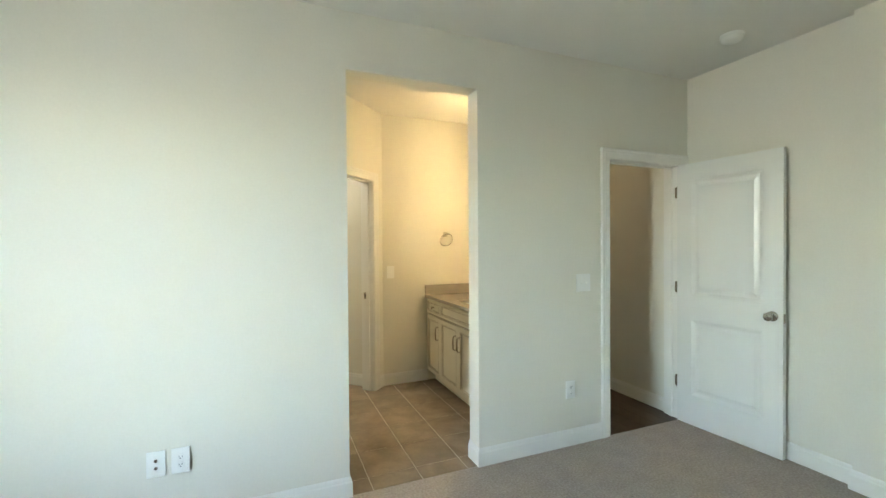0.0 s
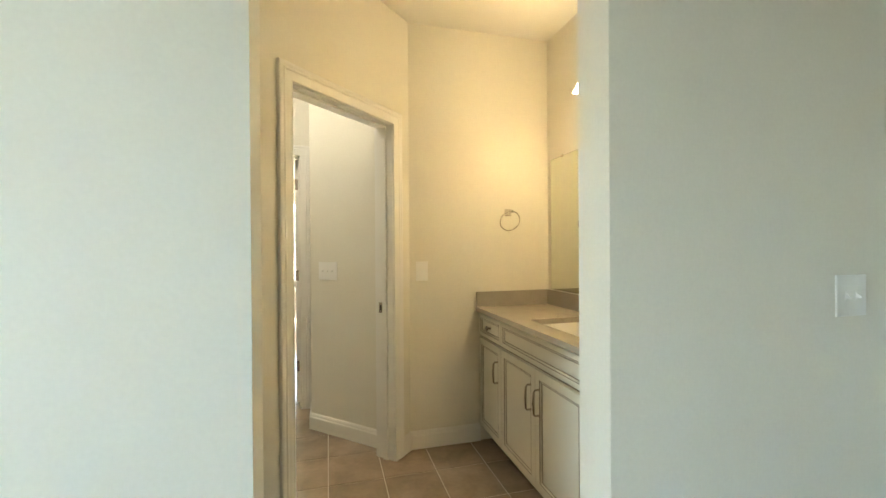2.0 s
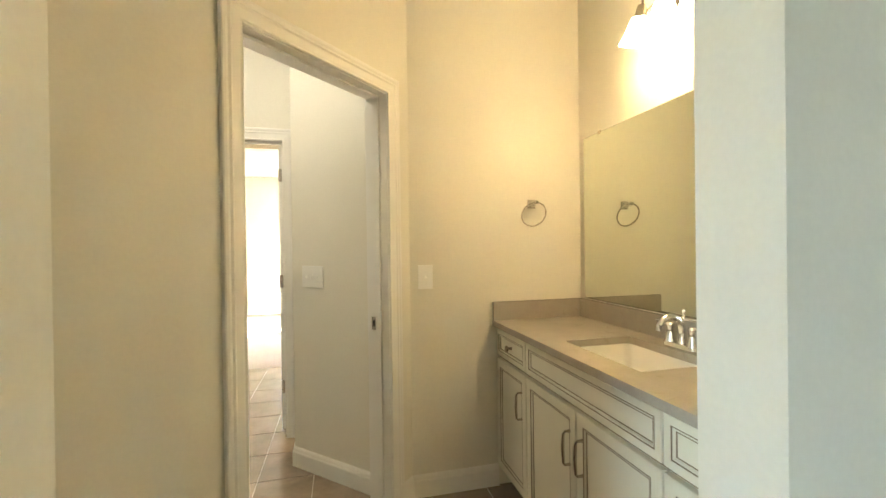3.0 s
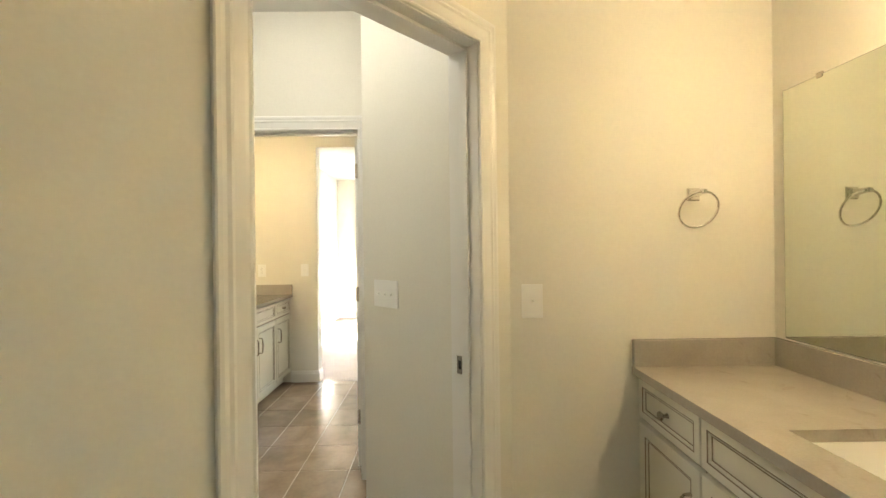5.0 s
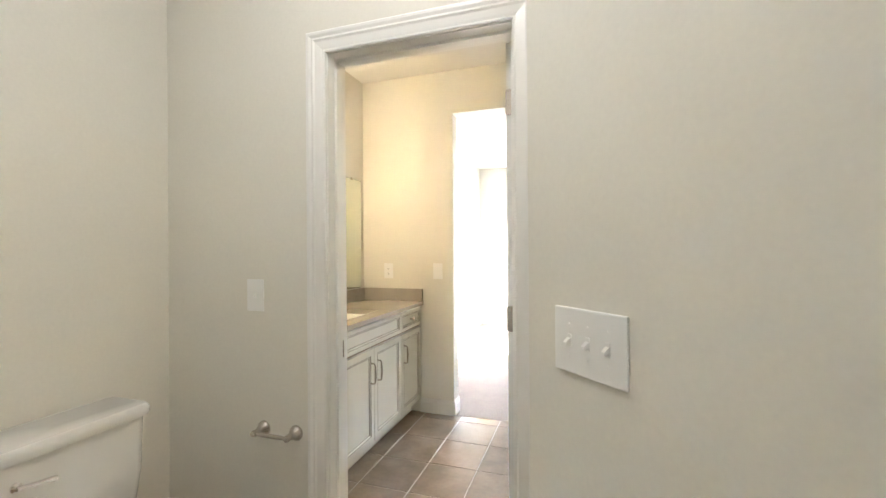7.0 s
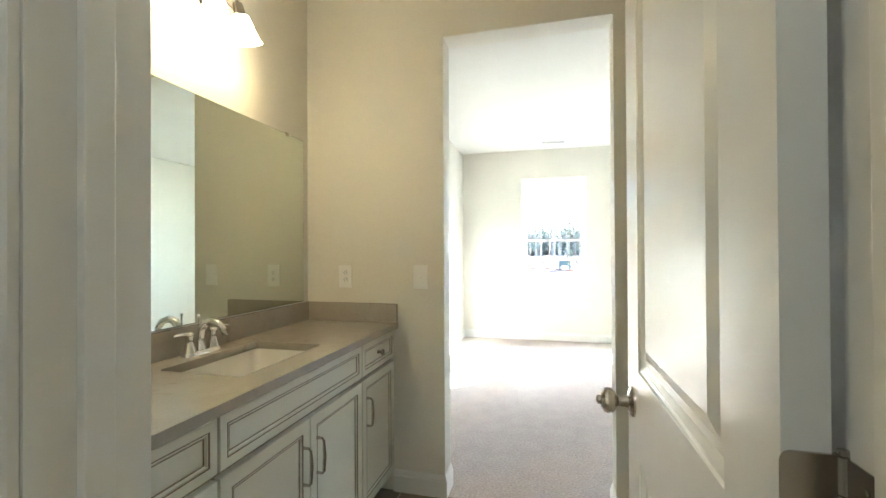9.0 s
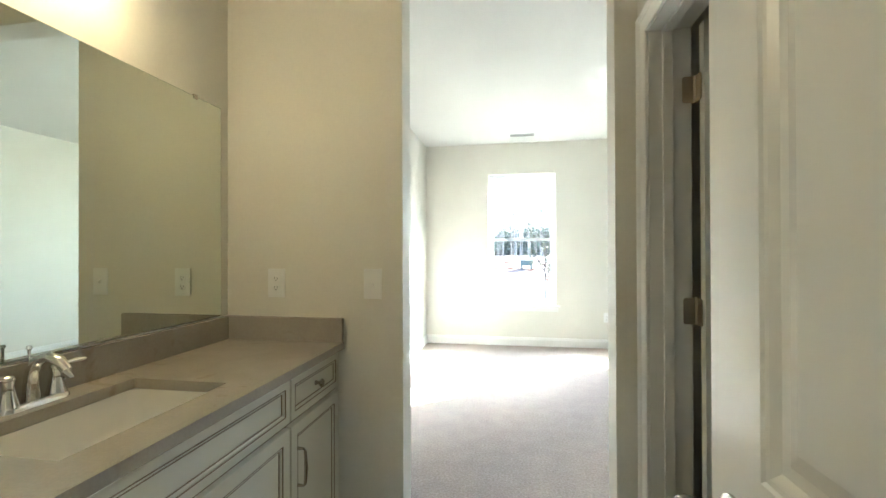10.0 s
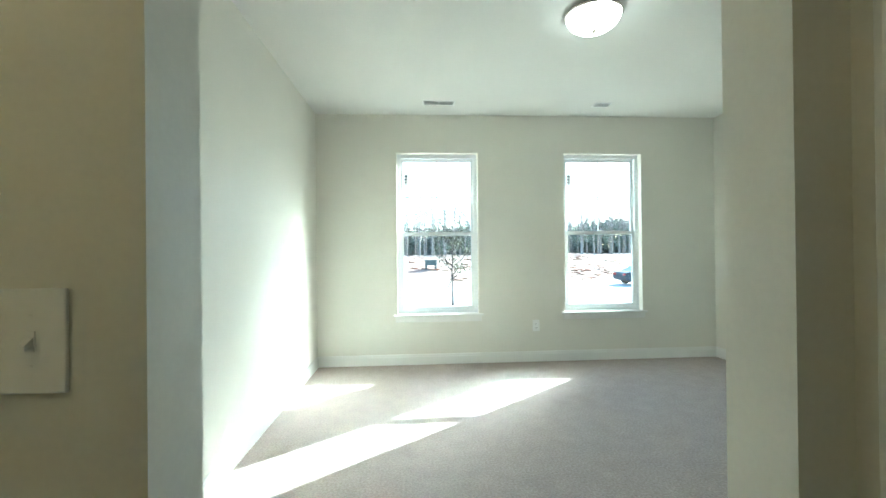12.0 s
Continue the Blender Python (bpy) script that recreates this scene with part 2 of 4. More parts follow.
YA, YAB = 2.684, 2.822          # bedroom wall with the two openings
YB = 4.450                     # back wall of the first vanity
XM1 = 2.085                    # mirror wall of the first vanity
D0, D1 = 2.376, 2.506          # diagonal wall, across
XD = YB - D0 * R2              # where the diagonal wall meets the vanity's wall
S3, DC = 3.835, 3.183          # switch wall of the toilet room
XC, YC = (S3 - DC) / R2, (S3 + DC) / R2
YD, YDB = 5.370, 5.490         # wall with the second door
XW = -1.12                     # wall behind the toilet
XL = -1.205                    # mirror wall of the second vanity
XR = 0.513                     # closet wall of the second vanity
YO, YOB = 7.225, 7.355         # wall with the opening to the far bedroom
YW = 11.325                    # window wall
XB0, XB1 = -1.155, 3.355       # far bedroom
O1 = (0.438, 1.265, 2.418)
O2 = (-0.404, 0.430, 2.403)
DH = 2.045                     # height of the door openings
HALL = (2.352, 3.082)
DOOR1 = (2.990, 3.742)
DOOR2 = (-0.320, 0.364)
DOOR3 = (6.395, 7.100)
JB = 0.02                      # thickness of the door linings
WIN = [(-0.285, 0.612), (1.589, 2.486)]
WZ = (0.547, 2.325)


def sd(s, d):
    return (s - d) / R2, (s + d) / R2


wall("wall_bedroom_front", 3.31, YAB, -1.9, YAB, 0.135, [(3.31 - O1[1], 3.31 - O1[0], 0, O1[2]), (3.31 - HALL[1] - JB, 3.31 - HALL[0] + JB, 0, DH + JB)])
wall("wall_bedroom_right", 3.31, 1.61, 3.31, YA, 0.135)
wall("wall_bedroom_jut", 3.31, -1.6, 3.31, 1.61, 0.19)
wall("wall_bedroom_left", -1.9, -1.6, -1.9, YAB, 0.17, [(WIN3_Y + 1.15, WIN3_Y + 2.05, *WZ)])
wall("wall_bedroom_back", 3.31, -1.6, -2.03, -1.6, 0.17)
wall("wall_mirror_first", XM1 + 0.13, YAB, XM1 + 0.13, YD, 0.13)
wall("wall_vanity_first", XM1, YB + 0.13, XD - 0.002, YB + 0.13, 0.13)
wall("wall_diagonal", *sd(3.95, D1), *sd(1.5, D1), D1 - D0, [(3.95 - DOOR1[1] - JB, 3.95 - DOOR1[0] + JB, 0, DH + JB)])
wall("wall_switch", *sd(S3 + 0.13, D1 - 0.06), *sd(S3 + 0.13, DC), 0.13)
wall("wall_return", XC + 0.13, YC, XC + 0.13, YD, 0.13)
wall("wall_second_door", 3.41, YDB, XL - 0.13, YDB, YDB - YD, [(3.41 - DOOR2[1] - JB, 3.41 - DOOR2[0] + JB, 0, DH + JB)])
wall("wall_left_toilet", XW, YAB, XW, YD, 0.275)
wall("wall_left_wet", XL, YDB, XL, YO, 0.13)
wall("wall_closet", XR + 0.13, YDB, XR + 0.13, YO, 0.13, [(DOOR3[0] - JB - YDB, DOOR3[1] + JB - YDB, 0, DH + JB)])
wall("wall_far_bedroom_near", 3.41, YOB, XL - 0.13, YOB, YOB - YO, [(3.41 - O2[1], 3.41 - O2[0], 0, O2[2])])
wall("wall_closet_end", 2.33, YDB, 2.33, YO, 0.13)
wall("wall_hall_right", 3.41, YAB, 3.41, YD, 0.29)
wall("wall_far_left", XB0, YOB, XB0, YW + 0.17, 0.13)
wall("wall_far_right", XB1 + 0.13, YOB, XB1 + 0.13, YW + 0.17, 0.13)
wall("wall_windows", XB1, YW + 0.17, XB0, YW + 0.17, 0.17, [(XB1 - b, XB1 - a, *WZ) for a, b in WIN])
structure("ceiling", boxes((-2.03, -1.77, H, 3.41, YW + 0.17, H + 0.18)), CEIL, "flat white painted ceiling", "ceiling")
structure("foundation", boxes((-2.03, -1.77, -1.25, 3.41, YW + 0.17, -0.03)), CONCRETE, "grey concrete slab under the house", "foundation")
structure("floor_carpet_bedroom", boxes((-1.9, -1.6, -0.03, 3.3, YA + 0.005, 0.0)), CARPET, "grey-beige cut-pile carpet", "carpet")
structure("floor_carpet_far_bedroom", boxes((XB0, YO + 0.012, -0.03, XB1, YW, 0.0)), CARPET, "grey-beige cut-pile carpet with sunlight patches", "carpet")


def baseboard(name, pts, label="white moulded wooden baseboard"):
    """A moulded board along a line of corners; the room lies to the left of the way walked."""
    prof = [(0.0, 0.0), (0.014, 0.0), (0.014, 0.082), (0.0125, 0.088), (0.0095, 0.092), (0.0095, 0.097), (0.0075, 0.106), (0.003, 0.114), (0.0, 0.115)]
    pts = [Vector((x, y, 0)) for x, y in pts]
    bm = bmesh.new()
    rings = []
    for i, p in enumerate(pts):
        d0 = (p - pts[i - 1]).normalized() if i else (pts[1] - p).normalized()
        d1 = (pts[i + 1] - p).normalized() if i < len(pts) - 1 else d0
        n0, n1 = Vector((-d0.y, d0.x, 0)), Vector((-d1.y, d1.x, 0))
        mit = (n0 + n1).normalized()
        mit /= max(0.3, mit.dot(n0))
        rings.append([bm.verts.new(p + mit * a + Vector((0, 0, z))) for a, z in prof])
    for a, b in zip(rings, rings[1:]):
        for k in range(len(prof) - 1):
            bm.faces.new((a[k], b[k], b[k + 1], a[k + 1]))
    bm.faces.new(rings[0])
    bm.faces.new(rings[-1][::-1])
    return structure(name, bm, TRIM, label, "baseboard", smooth=False)


CW = 0.083                     # casing width
baseboard("baseboard", [(HALL[0] - CW, YA), (O1[1], YA), (O1[1], YAB - 0.0)])
baseboard("baseboard", [(O1[0], YAB), (O1[0], YA), (-1.9, YA), (-1.9, -1.6), (3.12, -1.6), (3.12, 1.61), (3.175, 1.61), (3.175, YA - 0.02)])
baseboard("baseboard", [(XM1 - 0.52, YB), (XD, YB), sd(DOOR1[1] + CW, D0)])
baseboard("baseboard", [sd(DOOR1[0] - CW, D0), (YAB - D0 * R2, YAB), (O1[0], YAB)])
baseboard("baseboard", [sd(S3, D1 + 0.02), sd(S3, DC), (XC, YD - 0.02)])
baseboard("baseboard", [(DOOR2[0] - CW, YD), (XW, YD), (XW, YAB + 0.01)])
baseboard("baseboard", [(O2[0], YOB), (O2[0], YO), (XL + 0.52, YO)])
baseboard("baseboard", [(XR, YO), (O2[1], YO), (O2[1], YOB)])
baseboard("baseboard", [(XR, YDB), (XR, DOOR3[0] - CW)])
baseboard("baseboard", [(O2[1], YOB), (XB1, YOB), (XB1, YW), (XB0, YW), (XB0, YOB), (O2[0], YOB)])
baseboard("baseboard", [(3.12, YAB), (3.12, YD)])


# ---- doors ----
def sweep_casing(u0, u1, z1, width=CW, reach=0.0):
    """Door trim round an opening in the plane y = 0, standing out towards -y."""
    prof = [(0.003, 0.0), (0.003, 0.009), (0.008, 0.012), (0.014, 0.0105), (0.022, 0.012), (0.045, 0.0145), (0.052, 0.0185), (0.060, 0.0155), (0.070, 0.0195), (width - 0.004, 0.0195),
            (width, 0.016), (width, 0.0)]
    bm = bmesh.new()
    rings = []
    for st in range(4):
        ring = []
        for w, p in prof:
            u = u0 - w if st < 2 else u1 + w + (reach if w > 0.069 else 0.0)
            z = 0.0 if st in (0, 3) else z1 + w
            ring.append(bm.verts.new((u, -p, z)))
        rings.append(ring)
    for a, b in zip(rings, rings[1:]):
        for k in range(len(prof) - 1):
            bm.faces.new((a[k], b[k], b[k + 1], a[k + 1]))
    return bm


def panel_leaf(w, h, t):
    """A moulded two-panel door slab: x from 0 to w, y from 0 to t."""
    st = 0.115
    us = [0, st, w - st, w]
    zs = [0, 0.235, 0.82, 1.01, h - 0.125, h]
    bm = bmesh.new()
    for side, y0 in ((-1, 0.0), (1, t)):
        def P(u, z, depth=0.0):
            return bm.verts.new((u, y0 - side * depth, z))
        for i in range(3):
            for k in range(5):
                a, b, c, d = us[i], us[i + 1], zs[k], zs[k + 1]
                if i == 1 and k in (1, 3):
                    rings = []
                    for inset, depth in ((0, 0), (0.004, 0.003), (0.010, 0.004), (0.022, 0.0095), (0.036, 0.0095), (0.058, 0.003), (0.062, 0.003)):
                        rings.append([P(a + inset, c + inset, depth), P(b - inset, c + inset, depth), P(b - inset, d - inset, depth), P(a + inset, d - inset, depth)])
                    for q, r in zip(rings, rings[1:]):
                        for e in range(4):
                            bm.faces.new((q[e], q[(e + 1) % 4], r[(e + 1) % 4], r[e]))
                    bm.faces.new(rings[-1])
                else:
                    bm.faces.new((P(a, c), P(b, c), P(b, d), P(a, d)))
    for a, b in (((0, 0), (0, h)), ((0, h), (w, h)), ((w, h), (w, 0)), ((w, 0), (0, 0))):
        bm.faces.new([bm.verts.new(v) for v in ((a[0], 0, a[1]), (b[0], 0, b[1]), (b[0], t, b[1]), (a[0], t, a[1]))])
    bmesh.ops.remove_doubles(bm, verts=bm.verts, dist=0.0002)
    return bm


def knob_mesh(m):
    bm = bmesh.new()
    lathe(bm, [(0.0, 0), (0.033, 0), (0.033, 0.004), (0.026, 0.009), (0.014, 0.012), (0.0115, 0.02), (0.0115, 0.032), (0.017, 0.036), (0.0255, 0.043), (0.0285, 0.053), (0.0265, 0.062),
               (0.018, 0.068), (0.0105, 0.070), (0.010, 0.076), (0.006, 0.079), (0.0, 0.0795)], 24, m)
    return bm


def hinge_mesh(m, angle):
    """Two rounded plates and a barrel; the second plate turned by angle."""
    bm = bmesh.new()
    rim = [(0.002, -0.045), (0.036, -0.045), (0.040, -0.0435), (0.0425, -0.040), (0.0435, -0.036), (0.0435, 0.036), (0.0425, 0.040), (0.040, 0.0435), (0.036, 0.045), (0.002, 0.045)]
    for turn in (m, m @ pose(0, 0, 0, 0, 0, angle)):
        loft(bm, [[turn @ Vector((x, y, z)) for x, z in rim] for y in (-0.0015, 0.0015)])
    for z in (-0.045, -0.0145, 0.0155):
        lathe(bm, [(0, z), (0.0068, z), (0.0068, z + 0.029), (0, z + 0.029)], 12, m)
    lathe(bm, [(0, 0.045), (0.0045, 0.045), (0.0045, 0.049), (0, 0.05)], 12, m)
    for z in (-0.03, 0.0, 0.03):
        lathe(bm, [(0, 0.002), (0.0035, 0.002), (0.002, 0.0028), (0, 0.0028)], 8, m @ pose(0.026, 0, z, 90, 0, 0))
    return bm


def door(name, m, width, thick, label, open_angle=0.0, hinge_right=True, swing_back=True, casing_front=True, casing_back=True, reach=0.0, pin=0.006):
    """A door set in an opening: x along the opening from 0 to width, y = 0 the front wall face, y = thick the back one.
    hinge_right: hinged at x = width. swing_back: the leaf swings to the far side."""
    d = thing(name, m, label, "door", kind="structure")
    w = width
    j = JB
    stop = 0.045 if swing_back else thick - 0.045 - 0.03
    part("jamb", boxes((-j, 0.001, 0, 0, thick - 0.001, DH), (w, 0.001, 0, w + j, thick - 0.001, DH), (-j, 0.001, DH, w + j, thick - 0.001, DH + j)), TRIM, d)
    part("door_stop", boxes((0, stop, 0, 0.011, stop + 0.032, DH - 0.011), (w - 0.011, stop, 0, w, stop + 0.032, DH - 0.011), (0, stop, DH - 0.011, w, stop + 0.032, DH), bevel=0.002), TRIM, d)
    if casing_front:
        part("casing", sweep_casing(0, w, DH), TRIM, d)
    if casing_back:
        bm = sweep_casing(0, w, DH, reach=reach)
        for v in bm.verts:
            v.co.y = thick - v.co.y
        part("casing", bm, TRIM, d)
    lw, lh, lt = w - 0.006, DH - 0.014, 0.035
    hx = w if hinge_right else 0.0
    hy = thick if swing_back else 0.0
    # leaf frame: origin at the hinge axis, closed leaf runs along +x (hinged left) or -x (hinged right)
    sx = -1 if hinge_right else 1
    sy = 1 if swing_back else -1
    turn = sx * sy * open_angle
    lm = pose(hx + sx * 0.0, hy + sy * pin, 0.0, 0, 0, turn)
    leaf = part("leaf", panel_leaf(lw, lh, lt), DOOR, d, "white two-panel moulded door leaf")
    # slab from the axis: shifted so that the leaf lies on the jamb side of the axis when closed
    me = leaf.data
    for v in me.vertices:
        x, y, z = v.co
        v.co = (sx * (x + 0.004), -sy * (y + pin), z + 0.010)
    me.update()
    bmx = bmesh.new()
    bmx.from_mesh(me)
    bmesh.ops.recalc_face_normals(bmx, faces=bmx.faces)
    bmx.to_mesh(me)
    bmx.free()
    leaf.matrix_local = lm
    kx = sx * (lw - 0.06 + 0.004)
    ya, yb = -sy * pin, -sy * (pin + lt)
    for y, up in ((ya, sy), (yb, -sy)):
        part("knob", knob_mesh(pose(kx, y, 0.94, -90 * up, 0, 0)), NICKEL, leaf, "satin nickel knob", smooth=True)
    ex = sx * (lw + 0.004)
    part("latch_plate", boxes((min(ex, ex + sx * 0.0012), min(-sy * (pin + 0.006), -sy * (pin + 0.030)), 0.90, max(ex, ex + sx * 0.0012), max(-sy * (pin + 0.006), -sy * (pin + 0.030)), 0.96)), NICKEL, leaf, "satin nickel latch plate")
    sxp = 0.0 if hinge_right else w
    part("strike_plate", boxes((sxp - 0.0012 if not hinge_right else 0.0, hy - sy * 0.034 - 0.014, 0.898, sxp if not hinge_right else 0.0012, hy - sy * 0.034 + 0.014, 0.962)), NICKEL, d, "satin nickel strike plate")
    part("strike_hole", boxes((sxp - 0.0018 if not hinge_right else 0.0, hy - sy * 0.034 - 0.006, 0.915, sxp if not hinge_right else 0.0018, hy - sy * 0.034 + 0.006, 0.945)), SLOT, d)
    for z in (0.315, 1.072, 1.832):
        base = -90 * sy
        hm = pose(hx, hy + sy * pin, z, 0, 0, base)
        part("hinge", hinge_mesh(hm, turn), NICKEL if name != "door_3" else BRASS, d, "satin nickel butt hinge", smooth=True)
    return d


door("door_1", pose(*sd(DOOR1[0], D0), 0, 0, 0, 45), DOOR1[1] - DOOR1[0], D1 - D0, "white two-panel interior door standing open into toilet room", 96.5, hinge_right=False, reach=0.012)
door("door_2", pose(DOOR2[0], YD, 0), DOOR2[1] - DOOR2[0], YDB - YD, "white two-panel interior door standing open beside vanity", 89.5, hinge_right=True)
door("door_3", pose(XR, DOOR3[1], 0, 0, 0, -90), DOOR3[1] - DOOR3[0], 0.13, "white two-panel closet door standing open into closet", 90, hinge_right=False, pin=0.022)
door("door_4", pose(HALL[0], YA, 0), HALL[1] - HALL[0], YAB - YA, "white two-panel bedroom door open against the wall", 94, hinge_right=True, swing_back=False)


# ---- windows ----
def window(name, m, w, z0, z1, label):
    """A white double-hung window: x centred, y = 0 the inner wall face, outward along +y."""
    d = thing(name, m, label, "window", kind="structure")
    h = z1 - z0
    a, f = w / 2, 0.04
    zm = z0 + 0.888
    part("window_frame", boxes((-a, 0.075, z0, -a + f, 0.150, z1), (a - f, 0.075, z0, a, 0.150, z1), (-a + f, 0.075, z1 - f, a - f, 0.150, z1), (-a + f, 0.075, z0, a - f, 0.150, z0 + f)), VINYL, d)
    s = 0.030
    for nm, y0, za, zb in (("upper_sash", 0.115, zm - 0.018, z1 - f), ("lower_sash", 0.082, z0 + f, zm + 0.018)):
        b = a - f
        sash = part(nm, boxes((-b, y0, za, -b + s, y0 + 0.03, zb), (b - s, y0, za, b, y0 + 0.03, zb), (-b + s, y0, zb - s - 0.004, b - s, y0 + 0.03, zb), (-b + s, y0, za, b - s, y0 + 0.03, za + s + 0.006)), VINYL, d)
        pane = part("pane", boxes((-b + s, y0 + 0.012, za + s, b - s, y0 + 0.016, zb - s)), GLASS, sash, "clear window glass")
        pane.visible_shadow = False
        if nm == "upper_sash":
            zc = (za + zb) / 2
            part("sticker", boxes((-b + s + 0.006, y0 + 0.0110, zb - 0.30, -b + s + 0.055, y0 + 0.0118, zb - 0.17)), STRIP, sash, "small white paper label with grey print")
            for q in range(3):
                part("print_bar", boxes((-b + s + 0.012, y0 + 0.0100, zb - 0.205 - 0.033 * q, -b + s + 0.046 - 0.008 * q, y0 + 0.0108, zb - 0.193 - 0.033 * q)), UTILITY, sash)
            part("muntin", boxes((-0.007, y0 + 0.018, za + s, 0.007, y0 + 0.024, zb - s)), VINYL, sash)
            part("muntin", boxes((-b + s, y0 + 0.0185, zc - 0.007, b - s, y0 + 0.0235, zc + 0.007)), VINYL, sash)
        else:
            part("sash_lock", boxes((-0.03, y0 - 0.006, zb, 0.03, y0 + 0.022, zb + 0.014), bevel=0.003), VINYL, sash)
    part("window_sill", boxes((-a - 0.045, -0.032, z0 - 0.022, a + 0.045, 0.0, z0), (-a, 0.0, z0 - 0.0, a, 0.075, z0 + 0.004), bevel=0.003), TRIM, d, "white painted wooden stool")
    part("apron", boxes((-a - 0.025, -0.014, z0 - 0.082, a + 0.025, 0.0, z0 - 0.022), bevel=0.003), TRIM, d, "white painted apron board")
    return d


for i, (a, b) in enumerate(WIN):
    window("window_%d" % (i + 1), pose((a + b) / 2, YW, 0), b - a, *WZ, "white vinyl double-hung window with gridded upper sash")
window("window_3", pose(-1.9, WIN3_Y, 0, 0, 0, 90), 0.90, *WZ, "white vinyl double-hung window with gridded upper sash")


# ---- vanities ----
def shaker(bm_frame, bm_glaze, x0, z0, x1, z1, y, rail=0.055):
    """A framed cabinet front of 20 mm with a recessed panel: front face at y, and glaze in the grooves."""
    a, b, c, d = x0, x1, z0, z1
    rings = []
    for inset, depth in ((0.0, 0.02), (0.0, 0.002), (0.002, 0.0), (rail - 0.012, 0.0), (rail - 0.009, 0.003), (rail - 0.004, 0.0025), (rail + 0.002, 0.009), (rail + 0.006, 0.009)):
        rings.append([bm_frame.verts.new(v) for v in ((a + inset, y + depth, c + inset), (b - inset, y + depth, c + inset), (b - inset, y + depth, d - inset), (a + inset, y + depth, d - inset))])
    for q, r in zip(rings, rings[1:]):
        for e in range(4):
            bm_frame.faces.new((q[e], q[(e + 1) % 4], r[(e + 1) % 4], r[e]))
    bm_frame.faces.new(rings[-1])
    bm_frame.faces.new(rings[0][::-1])
    for bm, inset, depth, g in ((bm_glaze[0], rail - 0.0105, 0.0006, 0.0020), (bm_glaze[1], rail + 0.0005, 0.0072, 0.0026)):
        p, q, r, t = a + inset, b - inset, c + inset, d - inset
        rings = []
        for e, yy in ((0.0, y + depth - 0.0008), (g, y + depth - 0.0008), (g, y + depth + 0.004), (0.0, y + depth + 0.004)):
            rings.append([bm.verts.new(v) for v in ((p + e, yy, r + e), (q - e, yy, r + e), (q - e, yy, t - e), (p + e, yy, t - e))])
        for k in range(4):
            u, w = rings[k], rings[(k + 1) % 4]
            for e in range(4):
                bm.faces.new((u[e], u[(e + 1) % 4], w[(e + 1) % 4], w[e]))


def pull(parent, x, z, y):
    bm = bmesh.new()
    tube(bm, [(x, y, z), (x, y - 0.022, z), (x, y - 0.028, z + 0.008), (x, y - 0.031, z + 0.0625), (x, y - 0.028, z + 0.117), (x, y - 0.022, z + 0.125), (x, y, z + 0.125)],
         [0.006, 0.0045, 0.005, 0.0065, 0.005, 0.0045, 0.006], 8)
    part("handle", bm, NICKEL, parent, "satin nickel bar handle", smooth=True)


